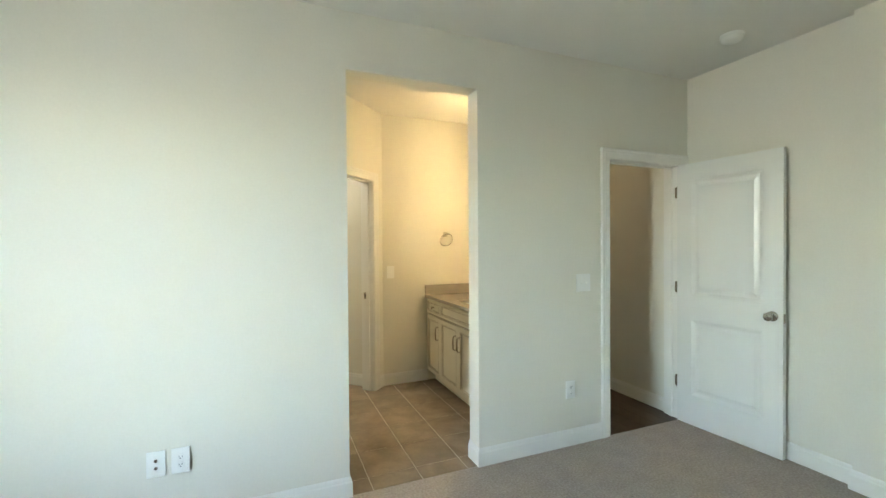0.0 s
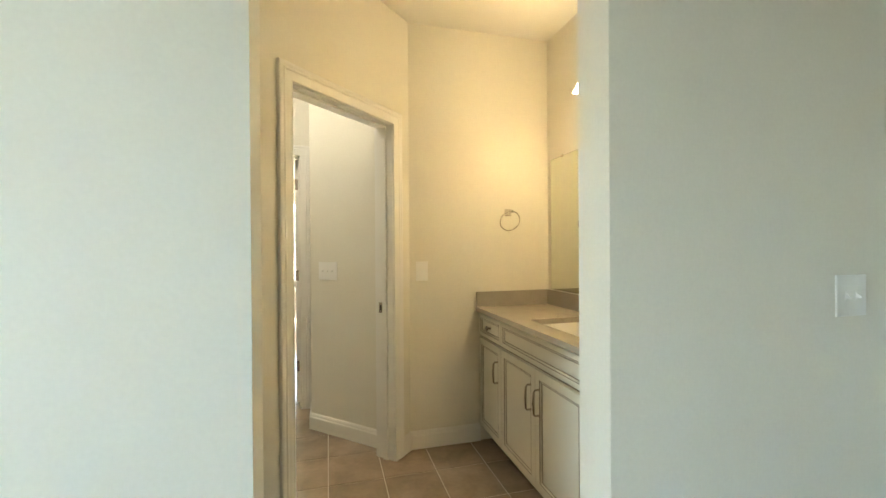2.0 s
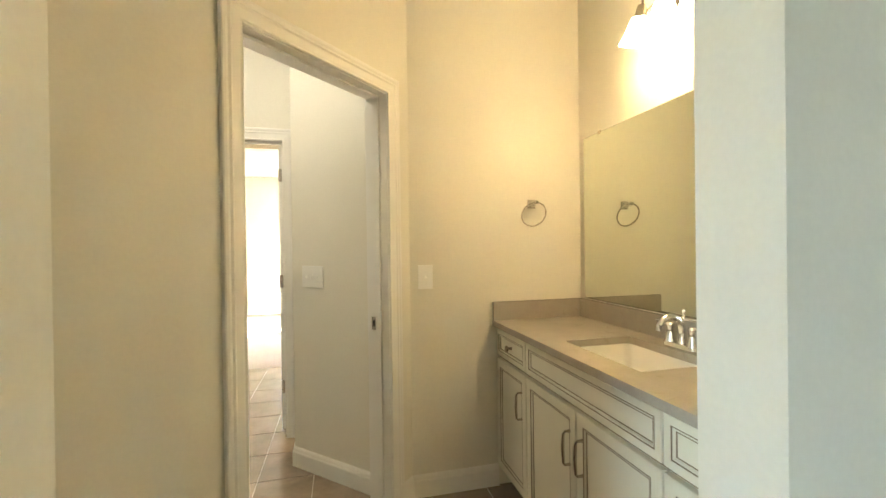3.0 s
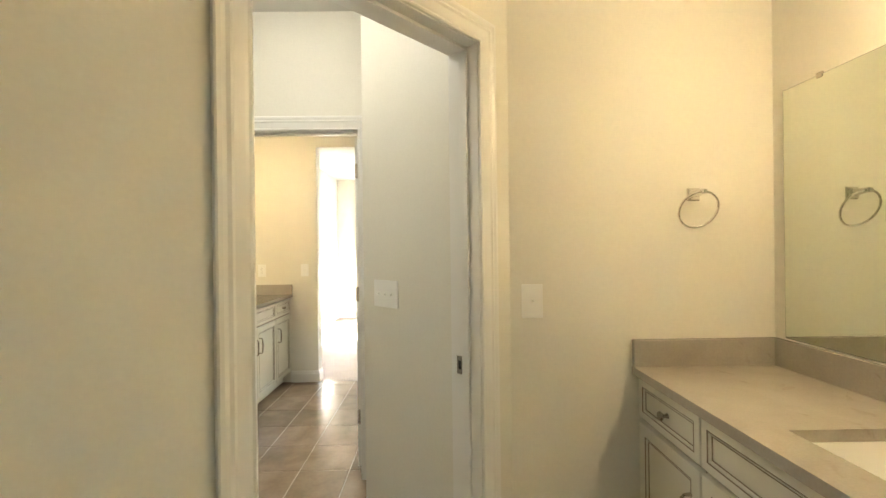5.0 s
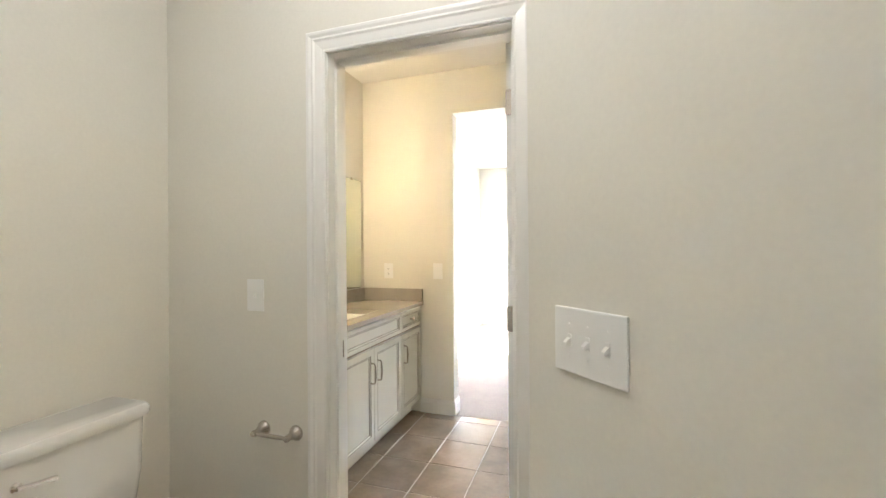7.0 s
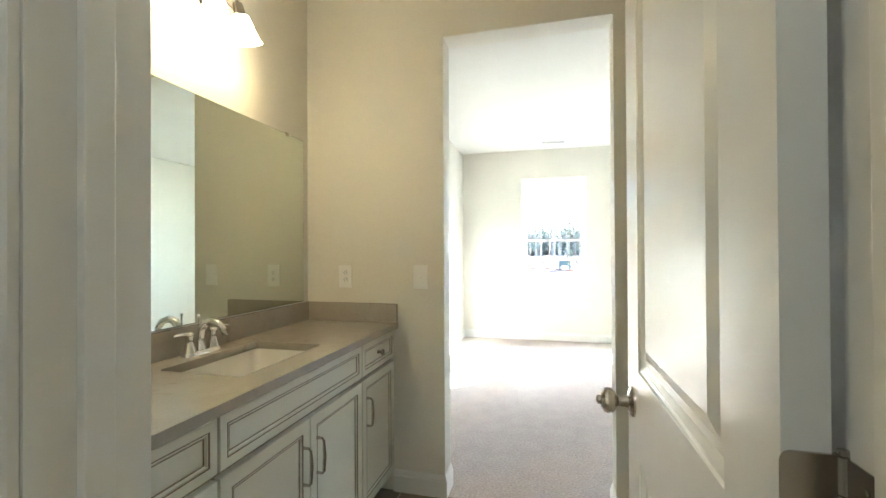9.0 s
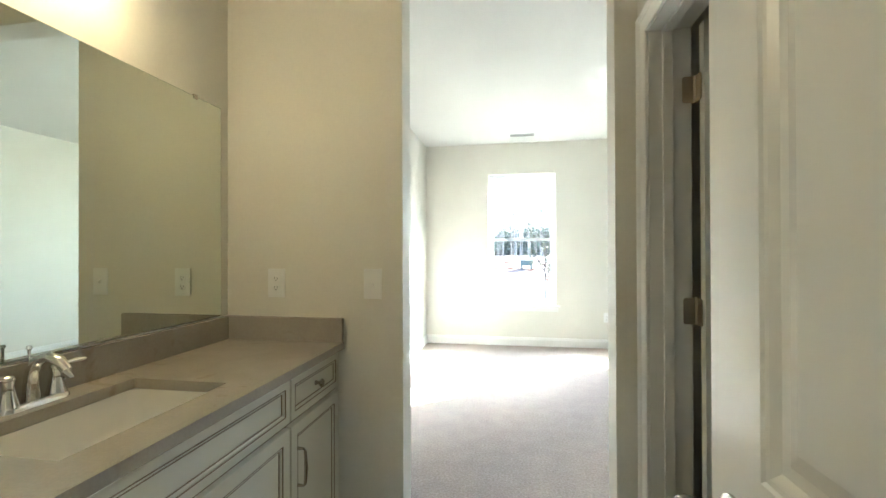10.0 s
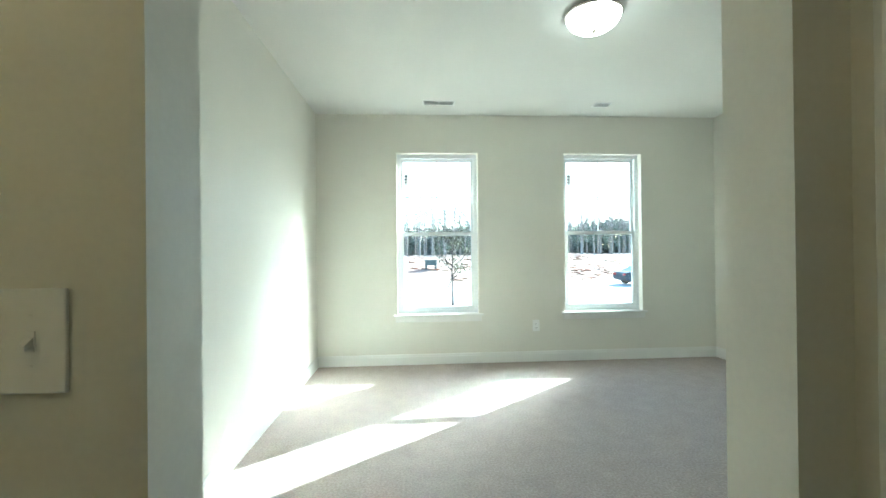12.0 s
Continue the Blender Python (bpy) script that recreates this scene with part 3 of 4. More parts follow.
def vanity(m, length, c1, c2, group, bulb):
    cab = thing("vanity_cabinet", m, "cream glazed vanity cabinet with panel doors against the wall", "cabinet", group)
    yf, front = -0.503, -0.523
    L = length
    c = [0.0, c1, c2, L]
    mid = (c1 + c2) / 2
    part("body", boxes((0.002, yf, 0.10, L - 0.002, -0.003, 0.70), (0.002, yf + 0.07, 0.0, L - 0.002, -0.003, 0.10), (0.002, yf, 0.70, mid - 0.26, -0.003, 0.868), (mid + 0.26, yf, 0.70, L - 0.002, -0.003, 0.868),
                       (mid - 0.26, yf, 0.70, mid + 0.26, -0.458, 0.868), (mid - 0.26, -0.088, 0.70, mid + 0.26, -0.003, 0.868)), CABINET, cab, "cream cabinet box with toe kick")
    for d in ((0.004, yf - 0.0012, 0.700, L - 0.004, yf - 0.0002, 0.712), (0.004, yf - 0.001, 0.861, L - 0.004, yf, 0.868), *[(u - 0.0045, yf - 0.0011, 0.105, u + 0.0045, yf - 0.0001, 0.866) for u in c[1:3]]):
        part("glaze_line", boxes(d), GLAZE, cab)
    fronts = [("drawer_front", c[0] + 0.008, 0.716, c[1] - 0.004, 0.858), ("false_front", c[1] + 0.004, 0.716, c[2] - 0.004, 0.858), ("drawer_front", c[2] + 0.004, 0.716, c[3] - 0.008, 0.858),
              ("cabinet_door", c[0] + 0.008, 0.112, c[1] - 0.004, 0.698), ("cabinet_door", c[1] + 0.004, 0.112, mid - 0.002, 0.698),
              ("cabinet_door", mid + 0.002, 0.112, c[2] - 0.004, 0.698), ("cabinet_door", c[2] + 0.004, 0.112, c[3] - 0.008, 0.698)]
    hs = {3: c[1] - 0.045, 4: mid - 0.042, 5: mid + 0.042, 6: c[2] + 0.045}
    for i, (nm, x0, z0, x1, z1) in enumerate(fronts):
        f, g = bmesh.new(), (bmesh.new(), bmesh.new())
        shaker(f, g, x0, z0, x1, z1, front, 0.036 if nm != "cabinet_door" else 0.052)
        o = part(nm, f, CABINET, cab)
        for line in g:
            part("glaze_line", line, GLAZE, o, "brown glaze in the panel groove")
        if i in hs:
            pull(o, hs[i], 0.485, front)
        elif nm == "drawer_front":
            bm = bmesh.new()
            lathe(bm, [(0, 0), (0.009, 0), (0.0065, 0.004), (0.006, 0.014), (0.012, 0.019), (0.0155, 0.024), (0.013, 0.029), (0, 0.031)], 16, pose((x0 + x1) / 2, front + 0.008, 0.787, 90, 0, 0))
            part("knob", bm, NICKEL, o, "round satin nickel knob", smooth=True)
    # worktop with the cut-out of the basin
    sx0, sx1, sy0, sy1 = mid - 0.230, mid + 0.230, -0.430, -0.118
    top = thing("vanity_worktop", m @ pose(0, 0, 0.87), "beige speckled quartz worktop with backsplash on the vanity", "worktop", "worktops of the vanities")
    bm = bmesh.new()
    xs, ys = [0.001, sx0, sx1, L - 0.001], [-0.545, sy0, sy1, -0.001]
    cache = {}

    def V(i, k, z):
        if (i, k, z) not in cache:
            cache[i, k, z] = bm.verts.new((xs[i], ys[k], z))
        return cache[i, k, z]
    for i in range(3):
        for k in range(3):
            if (i, k) != (1, 1):
                for z in (0.0, 0.03):
                    bm.faces.new((V(i, k, z), V(i + 1, k, z), V(i + 1, k + 1, z), V(i, k + 1, z)))
    for i in range(3):
        for k in (0, 3):
            bm.faces.new((V(i, k, 0), V(i + 1, k, 0), V(i + 1, k, 0.03), V(i, k, 0.03)))
            bm.faces.new((V(k, i, 0), V(k, i + 1, 0), V(k, i + 1, 0.03), V(k, i, 0.03)))
    for a, b in (((1, 1), (2, 1)), ((2, 1), (2, 2)), ((2, 2), (1, 2)), ((1, 2), (1, 1))):
        bm.faces.new((V(*a, 0), V(*b, 0), V(*b, 0.03), V(*a, 0.03)))
    part("worktop", bm, QUARTZ, top)
    part("backsplash", boxes((0.021, -0.020, 0.03, L - 0.021, -0.001, 0.13), bevel=0.0015), QUARTZ, top)
    for x0 in (0.001, L - 0.021):
        part("side_splash", boxes((x0, -0.543, 0.03, x0 + 0.020, -0.001, 0.13), bevel=0.0015), QUARTZ, top)
    # undermount basin
    bas = thing("basin", m @ pose(mid, -0.274, 0.72), "white porcelain undermount basin set in the worktop", "sink", "basins")

    def rr(w, h, r, z, n=5):
        out = []
        for cx, cy, a0 in ((w - r, h - r, 0), (-w + r, h - r, 90), (-w + r, -h + r, 180), (w - r, -h + r, 270)):
            out += [(cx + r * math.cos(radians(a0 + 90 * q / n)), cy + r * math.sin(radians(a0 + 90 * q / n)), z) for q in range(n + 1)]
        return out
    bm = bmesh.new()
    loft(bm, [rr(0.25, 0.178, 0.03, 0.149), rr(0.229, 0.155, 0.03, 0.149), rr(0.226, 0.152, 0.03, 0.130), rr(0.212, 0.140, 0.032, 0.062), rr(0.204, 0.132, 0.034, 0.044), rr(0.188, 0.118, 0.036, 0.032), rr(0.11, 0.07, 0.04, 0.018), rr(0.03, 0.03, 0.029, 0.006)], cap=False)
    bm.faces.new([v for v in bm.verts][-24:])
    loft(bm, [rr(0.25, 0.178, 0.03, 0.149), rr(0.235, 0.163, 0.035, 0.05), rr(0.20, 0.13, 0.05, 0.012), rr(0.04, 0.04, 0.03, -0.004)], cap=False)
    part("bowl", bm, PORCELAIN, bas, smooth=True, angle=35)
    bm = bmesh.new()
    lathe(bm, [(0, 0.012), (0.022, 0.013), (0.031, 0.010), (0.033, 0.004)], 24)
    part("drain", bm, CHROME, bas, "chrome drain", smooth=True)
    # centre-set faucet
    fau = thing("faucet", m @ pose(mid, -0.060, 0.9), "chrome two-handle basin faucet on the worktop", "faucet", "faucets")
    bm = bmesh.new()
    loft(bm, [rr(0.082, 0.026, 0.025, 0.0), rr(0.080, 0.024, 0.023, 0.010), rr(0.074, 0.018, 0.017, 0.015)])
    part("base_plate", bm, CHROME, fau, smooth=True)
    bm = bmesh.new()
    tube(bm, [(0, 0.004, 0.01), (0, 0.006, 0.05), (0, 0.002, 0.085), (0, -0.018, 0.112), (0, -0.048, 0.122), (0, -0.080, 0.112), (0, -0.100, 0.090), (0, -0.106, 0.070)],
         [0.019, 0.016, 0.0145, 0.014, 0.0135, 0.013, 0.012, 0.011], 16)
    part("spout", bm, CHROME, fau, smooth=True)
    bm = bmesh.new()
    lathe(bm, [(0.003, 0.10), (0.003, 0.135), (0.0065, 0.138), (0.005, 0.146), (0, 0.147)], 10, pose(0, 0.012, 0))
    part("lift_rod", bm, CHROME, fau, smooth=True)
    for s in (-1, 1):
        bm = bmesh.new()
        lathe(bm, [(0.023, 0.010), (0.021, 0.02), (0.015, 0.045), (0.0125, 0.065), (0.015, 0.072), (0.015, 0.080), (0.010, 0.086), (0.0, 0.088)], 16, pose(0.055 * s, 0, 0))
        tube(bm, [(0.055 * s, 0, 0.079), (0.080 * s, -0.002, 0.084), (0.112 * s, -0.004, 0.086), (0.128 * s, -0.004, 0.084)], [0.009, 0.006, 0.0065, 0.004], 10)
        part("lever", bm, CHROME, fau, smooth=True)
    # mirror
    mir = thing("wall_mirror", m @ pose(0, 0, 1.006), "frameless rectangular vanity mirror above the backsplash", "mirror", "vanity mirrors")
    part("mirror_glass", boxes((0.052, -0.0060, 0.0, L - 0.052, -0.0002, 0.894)), MIRROR_EDGE, mir)
    part("silvering", boxes((0.054, -0.0070, 0.002, L - 0.054, -0.0061, 0.892)), MIRROR, mir, "clear reflecting mirror face")
    for x in (0.20, L - 0.20):
        part("clip", boxes((x - 0.010, -0.010, 0.883, x + 0.010, -0.0003, 0.902), bevel=0.002), NICKEL, mir, "small nickel mirror clip")
    # three-lamp light bar
    lig = thing("vanity_light", m @ pose(mid, 0, 2.30), "nickel wall light with three lit frosted glass shades", "wall light", "vanity lights")
    bm = bmesh.new()
    loft(bm, [[(x, -0.001, z) for x, y, z in [(p[0], 0, p[1]) for p in rr(0.115, 0.055, 0.02, 0)]], [(p[0], -0.016, p[1]) for p in rr(0.110, 0.050, 0.02, 0)], [(p[0], -0.022, p[1]) for p in rr(0.095, 0.038, 0.02, 0)]])
    part("backplate", bm, NICKEL, lig, smooth=True, angle=25)
    bm = bmesh.new()
    tube(bm, [(-0.165, -0.055, 0.0), (-0.08, -0.055, 0.016), (0, -0.055, 0.02), (0.08, -0.055, 0.016), (0.165, -0.055, 0.0)], 0.008, 10)
    tube(bm, [(0, -0.02, 0), (0, -0.055, 0.02)], 0.009, 10)
    part("bar", bm, NICKEL, lig, smooth=True)
    for x in (-0.115, 0.0, 0.115):
        zt = 0.02 - 0.02 * (x / 0.165) ** 2
        hang = pose(x, -0.124, -0.012, 0, -160 * x, 0)
        bm = bmesh.new()
        tube(bm, [(x, -0.055, zt), (x, -0.075, zt + 0.028), (x, -0.105, zt + 0.030), (x, -0.122, zt + 0.010), (x, -0.124, -0.016)], [0.009, 0.007, 0.006, 0.006, 0.007], 8)
        part("arm", bm, NICKEL, lig, smooth=True)
        bm = bmesh.new()
        lathe(bm, [(0.0, 0.004), (0.010, 0.003), (0.017, 0.0), (0.021, -0.012), (0.023, -0.036), (0.029, -0.042), (0.029, -0.048), (0.0, -0.048)], 20, hang)
        part("socket", bm, NICKEL, lig, smooth=True)
        bm = bmesh.new()
        outer = [(0.026, -0.043), (0.033, -0.050), (0.040, -0.073), (0.047, -0.103), (0.057, -0.133), (0.067, -0.153)]
        lathe(bm, outer + [(r - 0.003, z) for r, z in outer[::-1]], 24, hang)
        part("shade", bm, SHADE, lig, "lit frosted bell glass shade", smooth=True)
        p = m @ pose(mid, 0, 2.30) @ hang @ Vector((0, 0, -0.116))
        lamp("vanity_bulb", "POINT", Matrix.Translation(p), bulb, WARM, 0.03)
    return cab


vanity(pose(XM1, YB, 0, 0, 0, -90), YB - YAB, 0.37, 1.215, "vanities", BATH_W * 0.55)
vanity(pose(XL, YDB, 0, 0, 0, 90), YO - YDB, 0.505, 1.340, "vanities", BATH_W * 0.65)


# ---- wall plates ----
def plate(name, m, gangs, toggles, label, category, outlet=False, jack=False):
    """A wall plate in the plane y = 0, standing out towards -y."""
    w = 0.079 + 0.047 * (gangs - 1)
    t = thing(name, m, label, category, "wall plates")
    part("plate", boxes((-w / 2, -0.006, -0.0625, w / 2, -0.0003, 0.0625), bevel=0.0025), PLASTIC, t)
    for g in range(gangs):
        x = (g - (gangs - 1) / 2) * 0.046
        if toggles:
            bm = boxes((x - 0.0055, -0.0075, -0.012, x + 0.0055, -0.0055, 0.012))
            up = -1
            loft(bm, [[(x - 0.0045, -0.006, -0.006), (x + 0.0045, -0.006, -0.006), (x + 0.0045, -0.006, 0.006), (x - 0.0045, -0.006, 0.006)],
                      [(x - 0.0035, -0.018, 0.003 * up - 0.003 + 0.003 * up), (x + 0.0035, -0.018, 0.003 * up - 0.003 + 0.003 * up), (x + 0.0035, -0.018, 0.006 * up + 0.003), (x - 0.0035, -0.018, 0.006 * up + 0.003)]])
            part("toggle", bm, PLASTIC, t)
        if outlet:
            for z in (-0.0195, 0.0195):
                bm = bmesh.new()
                lathe(bm, [(0, 0.0055), (0.0165, 0.0055), (0.0165, 0.0078), (0.0155, 0.0085), (0, 0.0085)], 20, pose(x, 0, z, 90, 0, 0))
                r = part("receptacle", bm, PLASTIC, t, smooth=True)
                part("slot", boxes((x - 0.0072, -0.0090, z - 0.003, x - 0.0052, -0.0080, z + 0.006), (x + 0.0052, -0.0090, z - 0.003, x + 0.0072, -0.0080, z + 0.006), (x - 0.002, -0.0090, z - 0.010, x + 0.002, -0.0080, z - 0.006)), SLOT, r)
        if jack:
            for z in (-0.018, 0.018):
                bm = bmesh.new()
                lathe(bm, [(0, 0.0055), (0.008, 0.0055), (0.007, 0.012), (0.004, 0.012), (0.004, 0.009), (0, 0.009)], 14, pose(x, 0, z, 90, 0, 0))
                part("jack", bm, NICKEL, t, "small metal socket", smooth=True)
        for z in ((-0.030, 0.030) if not outlet else (0.0,)):
            bm = bmesh.new()
            lathe(bm, [(0, 0.005), (0.003, 0.005), (0.002, 0.0066), (0, 0.0068)], 8, pose(x, 0, z, 90, 0, 0))
            part("screw", bm, PLASTIC, t)
    return t


plate("light_switch", pose(2.105, YA, 1.148), 2, True, "white double toggle light switch on bedroom wall", "switch")
plate("wall_outlet", pose(1.988, YA, 0.395), 1, False, "white duplex wall outlet low on bedroom wall", "outlet", outlet=True)
plate("wall_outlet", pose(-0.384, YA, 0.378), 1, False, "white duplex wall outlet beside a cable socket", "outlet", outlet=True)
plate("cable_socket", pose(-0.487, YA, 0.378), 1, False, "white cable wall socket beside the outlet", "socket", jack=True)
plate("light_switch", pose(1.171, YB, 1.147), 1, True, "white toggle light switch beside the diagonal door", "switch")
plate("light_switch", pose(*sd(S3, 3.007), 1.141, 0, 0, -45 + 0), 3, True, "white triple toggle light switch in toilet room", "switch")
plate("light_switch", pose(-0.653, YD, 1.142), 1, True, "white toggle light switch above the paper holder", "switch")
plate("wall_outlet", pose(-0.968, YO, 1.145), 1, False, "white duplex wall outlet above the worktop", "outlet", outlet=True)
plate("light_switch", pose(-0.532, YO, 1.145), 1, True, "white toggle light switch beside the opening", "switch")
plate("wall_outlet", pose(1.251, YW, 0.40), 1, False, "white duplex wall outlet between the windows", "outlet", outlet=True)


# ---- fixtures ----
def towel_ring(m):
    t = thing("towel_ring", m, "satin nickel towel ring on the wall", "towel ring")
    # square flared post that narrows towards the ring
    bm = bmesh.new()
    loft(bm, [[(a * h, y, b * h + dz) for a, b in ((-1, -1), (1, -1), (1, 1), (-1, 1))] for y, h, dz in
              ((-0.0003, 0.024, 0.0), (-0.005, 0.024, 0.0), (-0.009, 0.019, 0.0), (-0.022, 0.0115, 0.001), (-0.045, 0.009, 0.003), (-0.070, 0.0095, 0.004), (-0.074, 0.007, 0.004))])
    bmesh.ops.bevel(bm, geom=list(bm.edges), offset=0.0012, segments=1, affect="EDGES")
    part("post", bm, POLISHED, t)
    # the ring leans back, its lower edge towards the wall
    lean = radians(24)
    bm = bmesh.new()
    tube(bm, [(0.071 * math.sin(a), -0.062 + 0.069 * (1 - math.cos(a)) * math.sin(lean), 0.004 - 0.069 * (1 - math.cos(a)) * math.cos(lean)) for a in [2 * math.pi * k / 48 for k in range(48)]], 0.0042, 10, close=True)
    part("ring", bm, POLISHED, t, smooth=True)


towel_ring(pose(1.778, YB, 1.535))


def paper_holder(m):
    t = thing("toilet_paper_holder", m, "empty satin nickel toilet paper holder on the wall", "paper holder")
    for x in (-0.075, 0.075):
        bm = bmesh.new()
        lathe(bm, [(0, 0), (0.029, 0), (0.029, 0.005), (0.025, 0.011), (0.019, 0.020), (0.0135, 0.034), (0.011, 0.046), (0.013, 0.055), (0.011, 0.064), (0, 0.066)], 20, pose(x, 0, 0, 90, 0, 0))
        part("post", bm, NICKEL, t, smooth=True)
    bm = bmesh.new()
    tube(bm, [(-0.068, -0.055, 0), (-0.03, -0.055, 0), (0.03, -0.055, 0), (0.068, -0.055, 0)], [0.006, 0.008, 0.008, 0.006], 14)
    part("roller", bm, NICKEL, t, "nickel roller bar", smooth=True)


paper_holder(pose(-0.542, YD, 0.622))


def oval(cx, rx0, rx1, ry, z, n=32):
    """An egg-shaped ring: rx0 towards the back, rx1 towards the front."""
    out = []
    for k in range(n):
        a = 2 * math.pi * k / n
        c, s = math.cos(a), math.sin(a)
        out.append((cx + (rx1 if c > 0 else rx0) * c, ry * s, z))
    return out


def toilet(m):
    """Faces +x, the wall at x = 0."""
    t = thing("toilet", m, "white two-piece toilet with closed lid and paper strip", "toilet")
    bm = bmesh.new()

    def rect(x0, x1, w, z, r=0.03, n=5):
        out = []
        cx, hx = (x0 + x1) / 2, (x1 - x0) / 2
        for ax, ay, a0 in ((hx - r, w - r, 0), (-hx + r, w - r, 90), (-hx + r, -w + r, 180), (hx - r, -w + r, 270)):
            out += [(cx + ax + r * math.cos(radians(a0 + 90 * q / n)), ay + r * math.sin(radians(a0 + 90 * q / n)), z) for q in range(n + 1)]
        return out
    loft(bm, [rect(0.03, 0.185, 0.18, 0.425), rect(0.02, 0.20, 0.20, 0.45), rect(0.015, 0.205, 0.213, 0.55), rect(0.015, 0.208, 0.218, 0.738)])
    part("tank", bm, PORCELAIN, t, smooth=True)
    bm = bmesh.new()
    loft(bm, [rect(0.008, 0.218, 0.228, 0.738), rect(0.006, 0.222, 0.232, 0.748), rect(0.006, 0.222, 0.232, 0.767), rect(0.014, 0.214, 0.224, 0.778)])
    part("tank_lid", bm, PORCELAIN, t, smooth=True, angle=50)
    bm = bmesh.new()
    loft(bm, [oval(0.36, 0.20, 0.17, 0.105, 0.0), oval(0.36, 0.20, 0.165, 0.100, 0.06), oval(0.37, 0.20, 0.15, 0.092, 0.14), oval(0.40, 0.22, 0.19, 0.115, 0.27), oval(0.43, 0.25, 0.24, 0.165, 0.37),
              oval(0.44, 0.25, 0.265, 0.185, 0.430), oval(0.44, 0.25, 0.265, 0.186, 0.456), oval(0.44, 0.22, 0.235, 0.155, 0.458)])
    part("bowl", bm, PORCELAIN, t, smooth=True, angle=60)
    bm = bmesh.new()
    loft(bm, [oval(0.44, 0.205, 0.270, 0.186, 0.459), oval(0.44, 0.207, 0.274, 0.190, 0.464), oval(0.44, 0.207, 0.274, 0.190, 0.472), oval(0.44, 0.204, 0.270, 0.186, 0.476)])
    part("seat", bm, PLASTIC, t, "white plastic seat", smooth=True, angle=60)
    bm = bmesh.new()
    loft(bm, [oval(0.44, 0.205, 0.268, 0.184, 0.477), oval(0.44, 0.207, 0.272, 0.188, 0.482), oval(0.44, 0.206, 0.270, 0.187, 0.490), oval(0.44, 0.195, 0.258, 0.175, 0.496), oval(0.44, 0.12, 0.16, 0.11, 0.499)])
    part("lid", bm, PLASTIC, t, "white plastic closed lid", smooth=True, angle=60)
    for y in (-0.07, 0.07):
        part("seat_hinge", boxes((0.226, y - 0.018, 0.443, 0.262, y + 0.018, 0.495), bevel=0.006), PLASTIC, t)
    bm = bmesh.new()
    lathe(bm, [(0, 0), (0.014, 0), (0.014, 0.006), (0.006, 0.010), (0.006, 0.016), (0, 0.016)], 14, pose(0.207, -0.15, 0.67, 0, 90, 0))
    tube(bm, [(0.222, -0.155, 0.67), (0.226, -0.10, 0.664), (0.226, -0.065, 0.658)], [0.007, 0.006, 0.008], 10)
    part("flush_lever", bm, CHROME, t, "chrome flush lever", smooth=True)
    return t


TOI = pose(XW + 0.004, 4.90, 0)
toilet(TOI)
strip = thing("paper_strip", TOI @ pose(0.565, 0.0, 0.5005, 0, 0, 90), "white printed paper strip lying across the toilet lid", "paper strip")
part("paper", boxes((-0.163, -0.031, 0.0, 0.163, 0.031, 0.0008)), STRIP, strip)
part("border", boxes((-0.163, -0.0305, 0.0009, 0.163, -0.0280, 0.0012), (-0.163, 0.0280, 0.0009, 0.163, 0.0305, 0.0012)), INK, strip)
for text, dy, dx in (("SE DO NOT USE", 0.004, 0.157), ("NO WATER", -0.022, 0.085)):
    cu = bpy.data.curves.new("lettering", "FONT")
    cu.body, cu.size, cu.align_x, cu.extrude = text, 0.030, "RIGHT", 0.0002
    tmp = bpy.data.objects.new("lettering_source", cu)
    me = bpy.data.meshes.new_from_object(tmp)
    bpy.data.objects.remove(tmp)
    me.materials.clear()
    me.materials.append(INK)
    ob = new("lettering", me)
    ob.parent = strip
    ob.location = (dx, dy, 0.0012)
    ob["label"] = "black printed capital letters"


def smoke_detector(m):
    t = thing("smoke_detector", m, "round white smoke detector on the ceiling", "smoke detector")
    bm = bmesh.new()
    lathe(bm, [(0, 0), (0.068, 0), (0.068, -0.010), (0.062, -0.012)], 32)
    part("mount", bm, PLASTIC, t, smooth=True)
    bm = bmesh.new()
    lathe(bm, [(0.062, -0.010), (0.064, -0.018), (0.058, -0.034), (0.045, -0.042), (0.0, -0.045)], 32)
    part("cover", bm, PLASTIC, t, smooth=True)


smoke_detector(pose(2.76, 2.06, H))


# also serves for the unseen lamp added in the hall
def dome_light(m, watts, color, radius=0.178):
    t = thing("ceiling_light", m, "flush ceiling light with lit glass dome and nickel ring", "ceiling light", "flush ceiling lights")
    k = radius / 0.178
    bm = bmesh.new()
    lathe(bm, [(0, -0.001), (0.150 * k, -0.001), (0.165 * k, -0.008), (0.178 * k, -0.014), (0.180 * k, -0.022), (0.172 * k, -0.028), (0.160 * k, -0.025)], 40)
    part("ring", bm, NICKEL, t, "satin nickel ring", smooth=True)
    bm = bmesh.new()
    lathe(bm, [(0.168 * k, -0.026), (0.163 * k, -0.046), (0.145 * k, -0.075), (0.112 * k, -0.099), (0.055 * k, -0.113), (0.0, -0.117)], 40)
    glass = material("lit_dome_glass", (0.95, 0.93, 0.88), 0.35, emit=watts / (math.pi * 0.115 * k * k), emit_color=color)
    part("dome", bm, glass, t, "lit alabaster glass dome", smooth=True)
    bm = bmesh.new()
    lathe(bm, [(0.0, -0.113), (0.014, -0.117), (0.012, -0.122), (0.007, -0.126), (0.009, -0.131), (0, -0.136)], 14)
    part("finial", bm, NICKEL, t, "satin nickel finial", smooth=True)


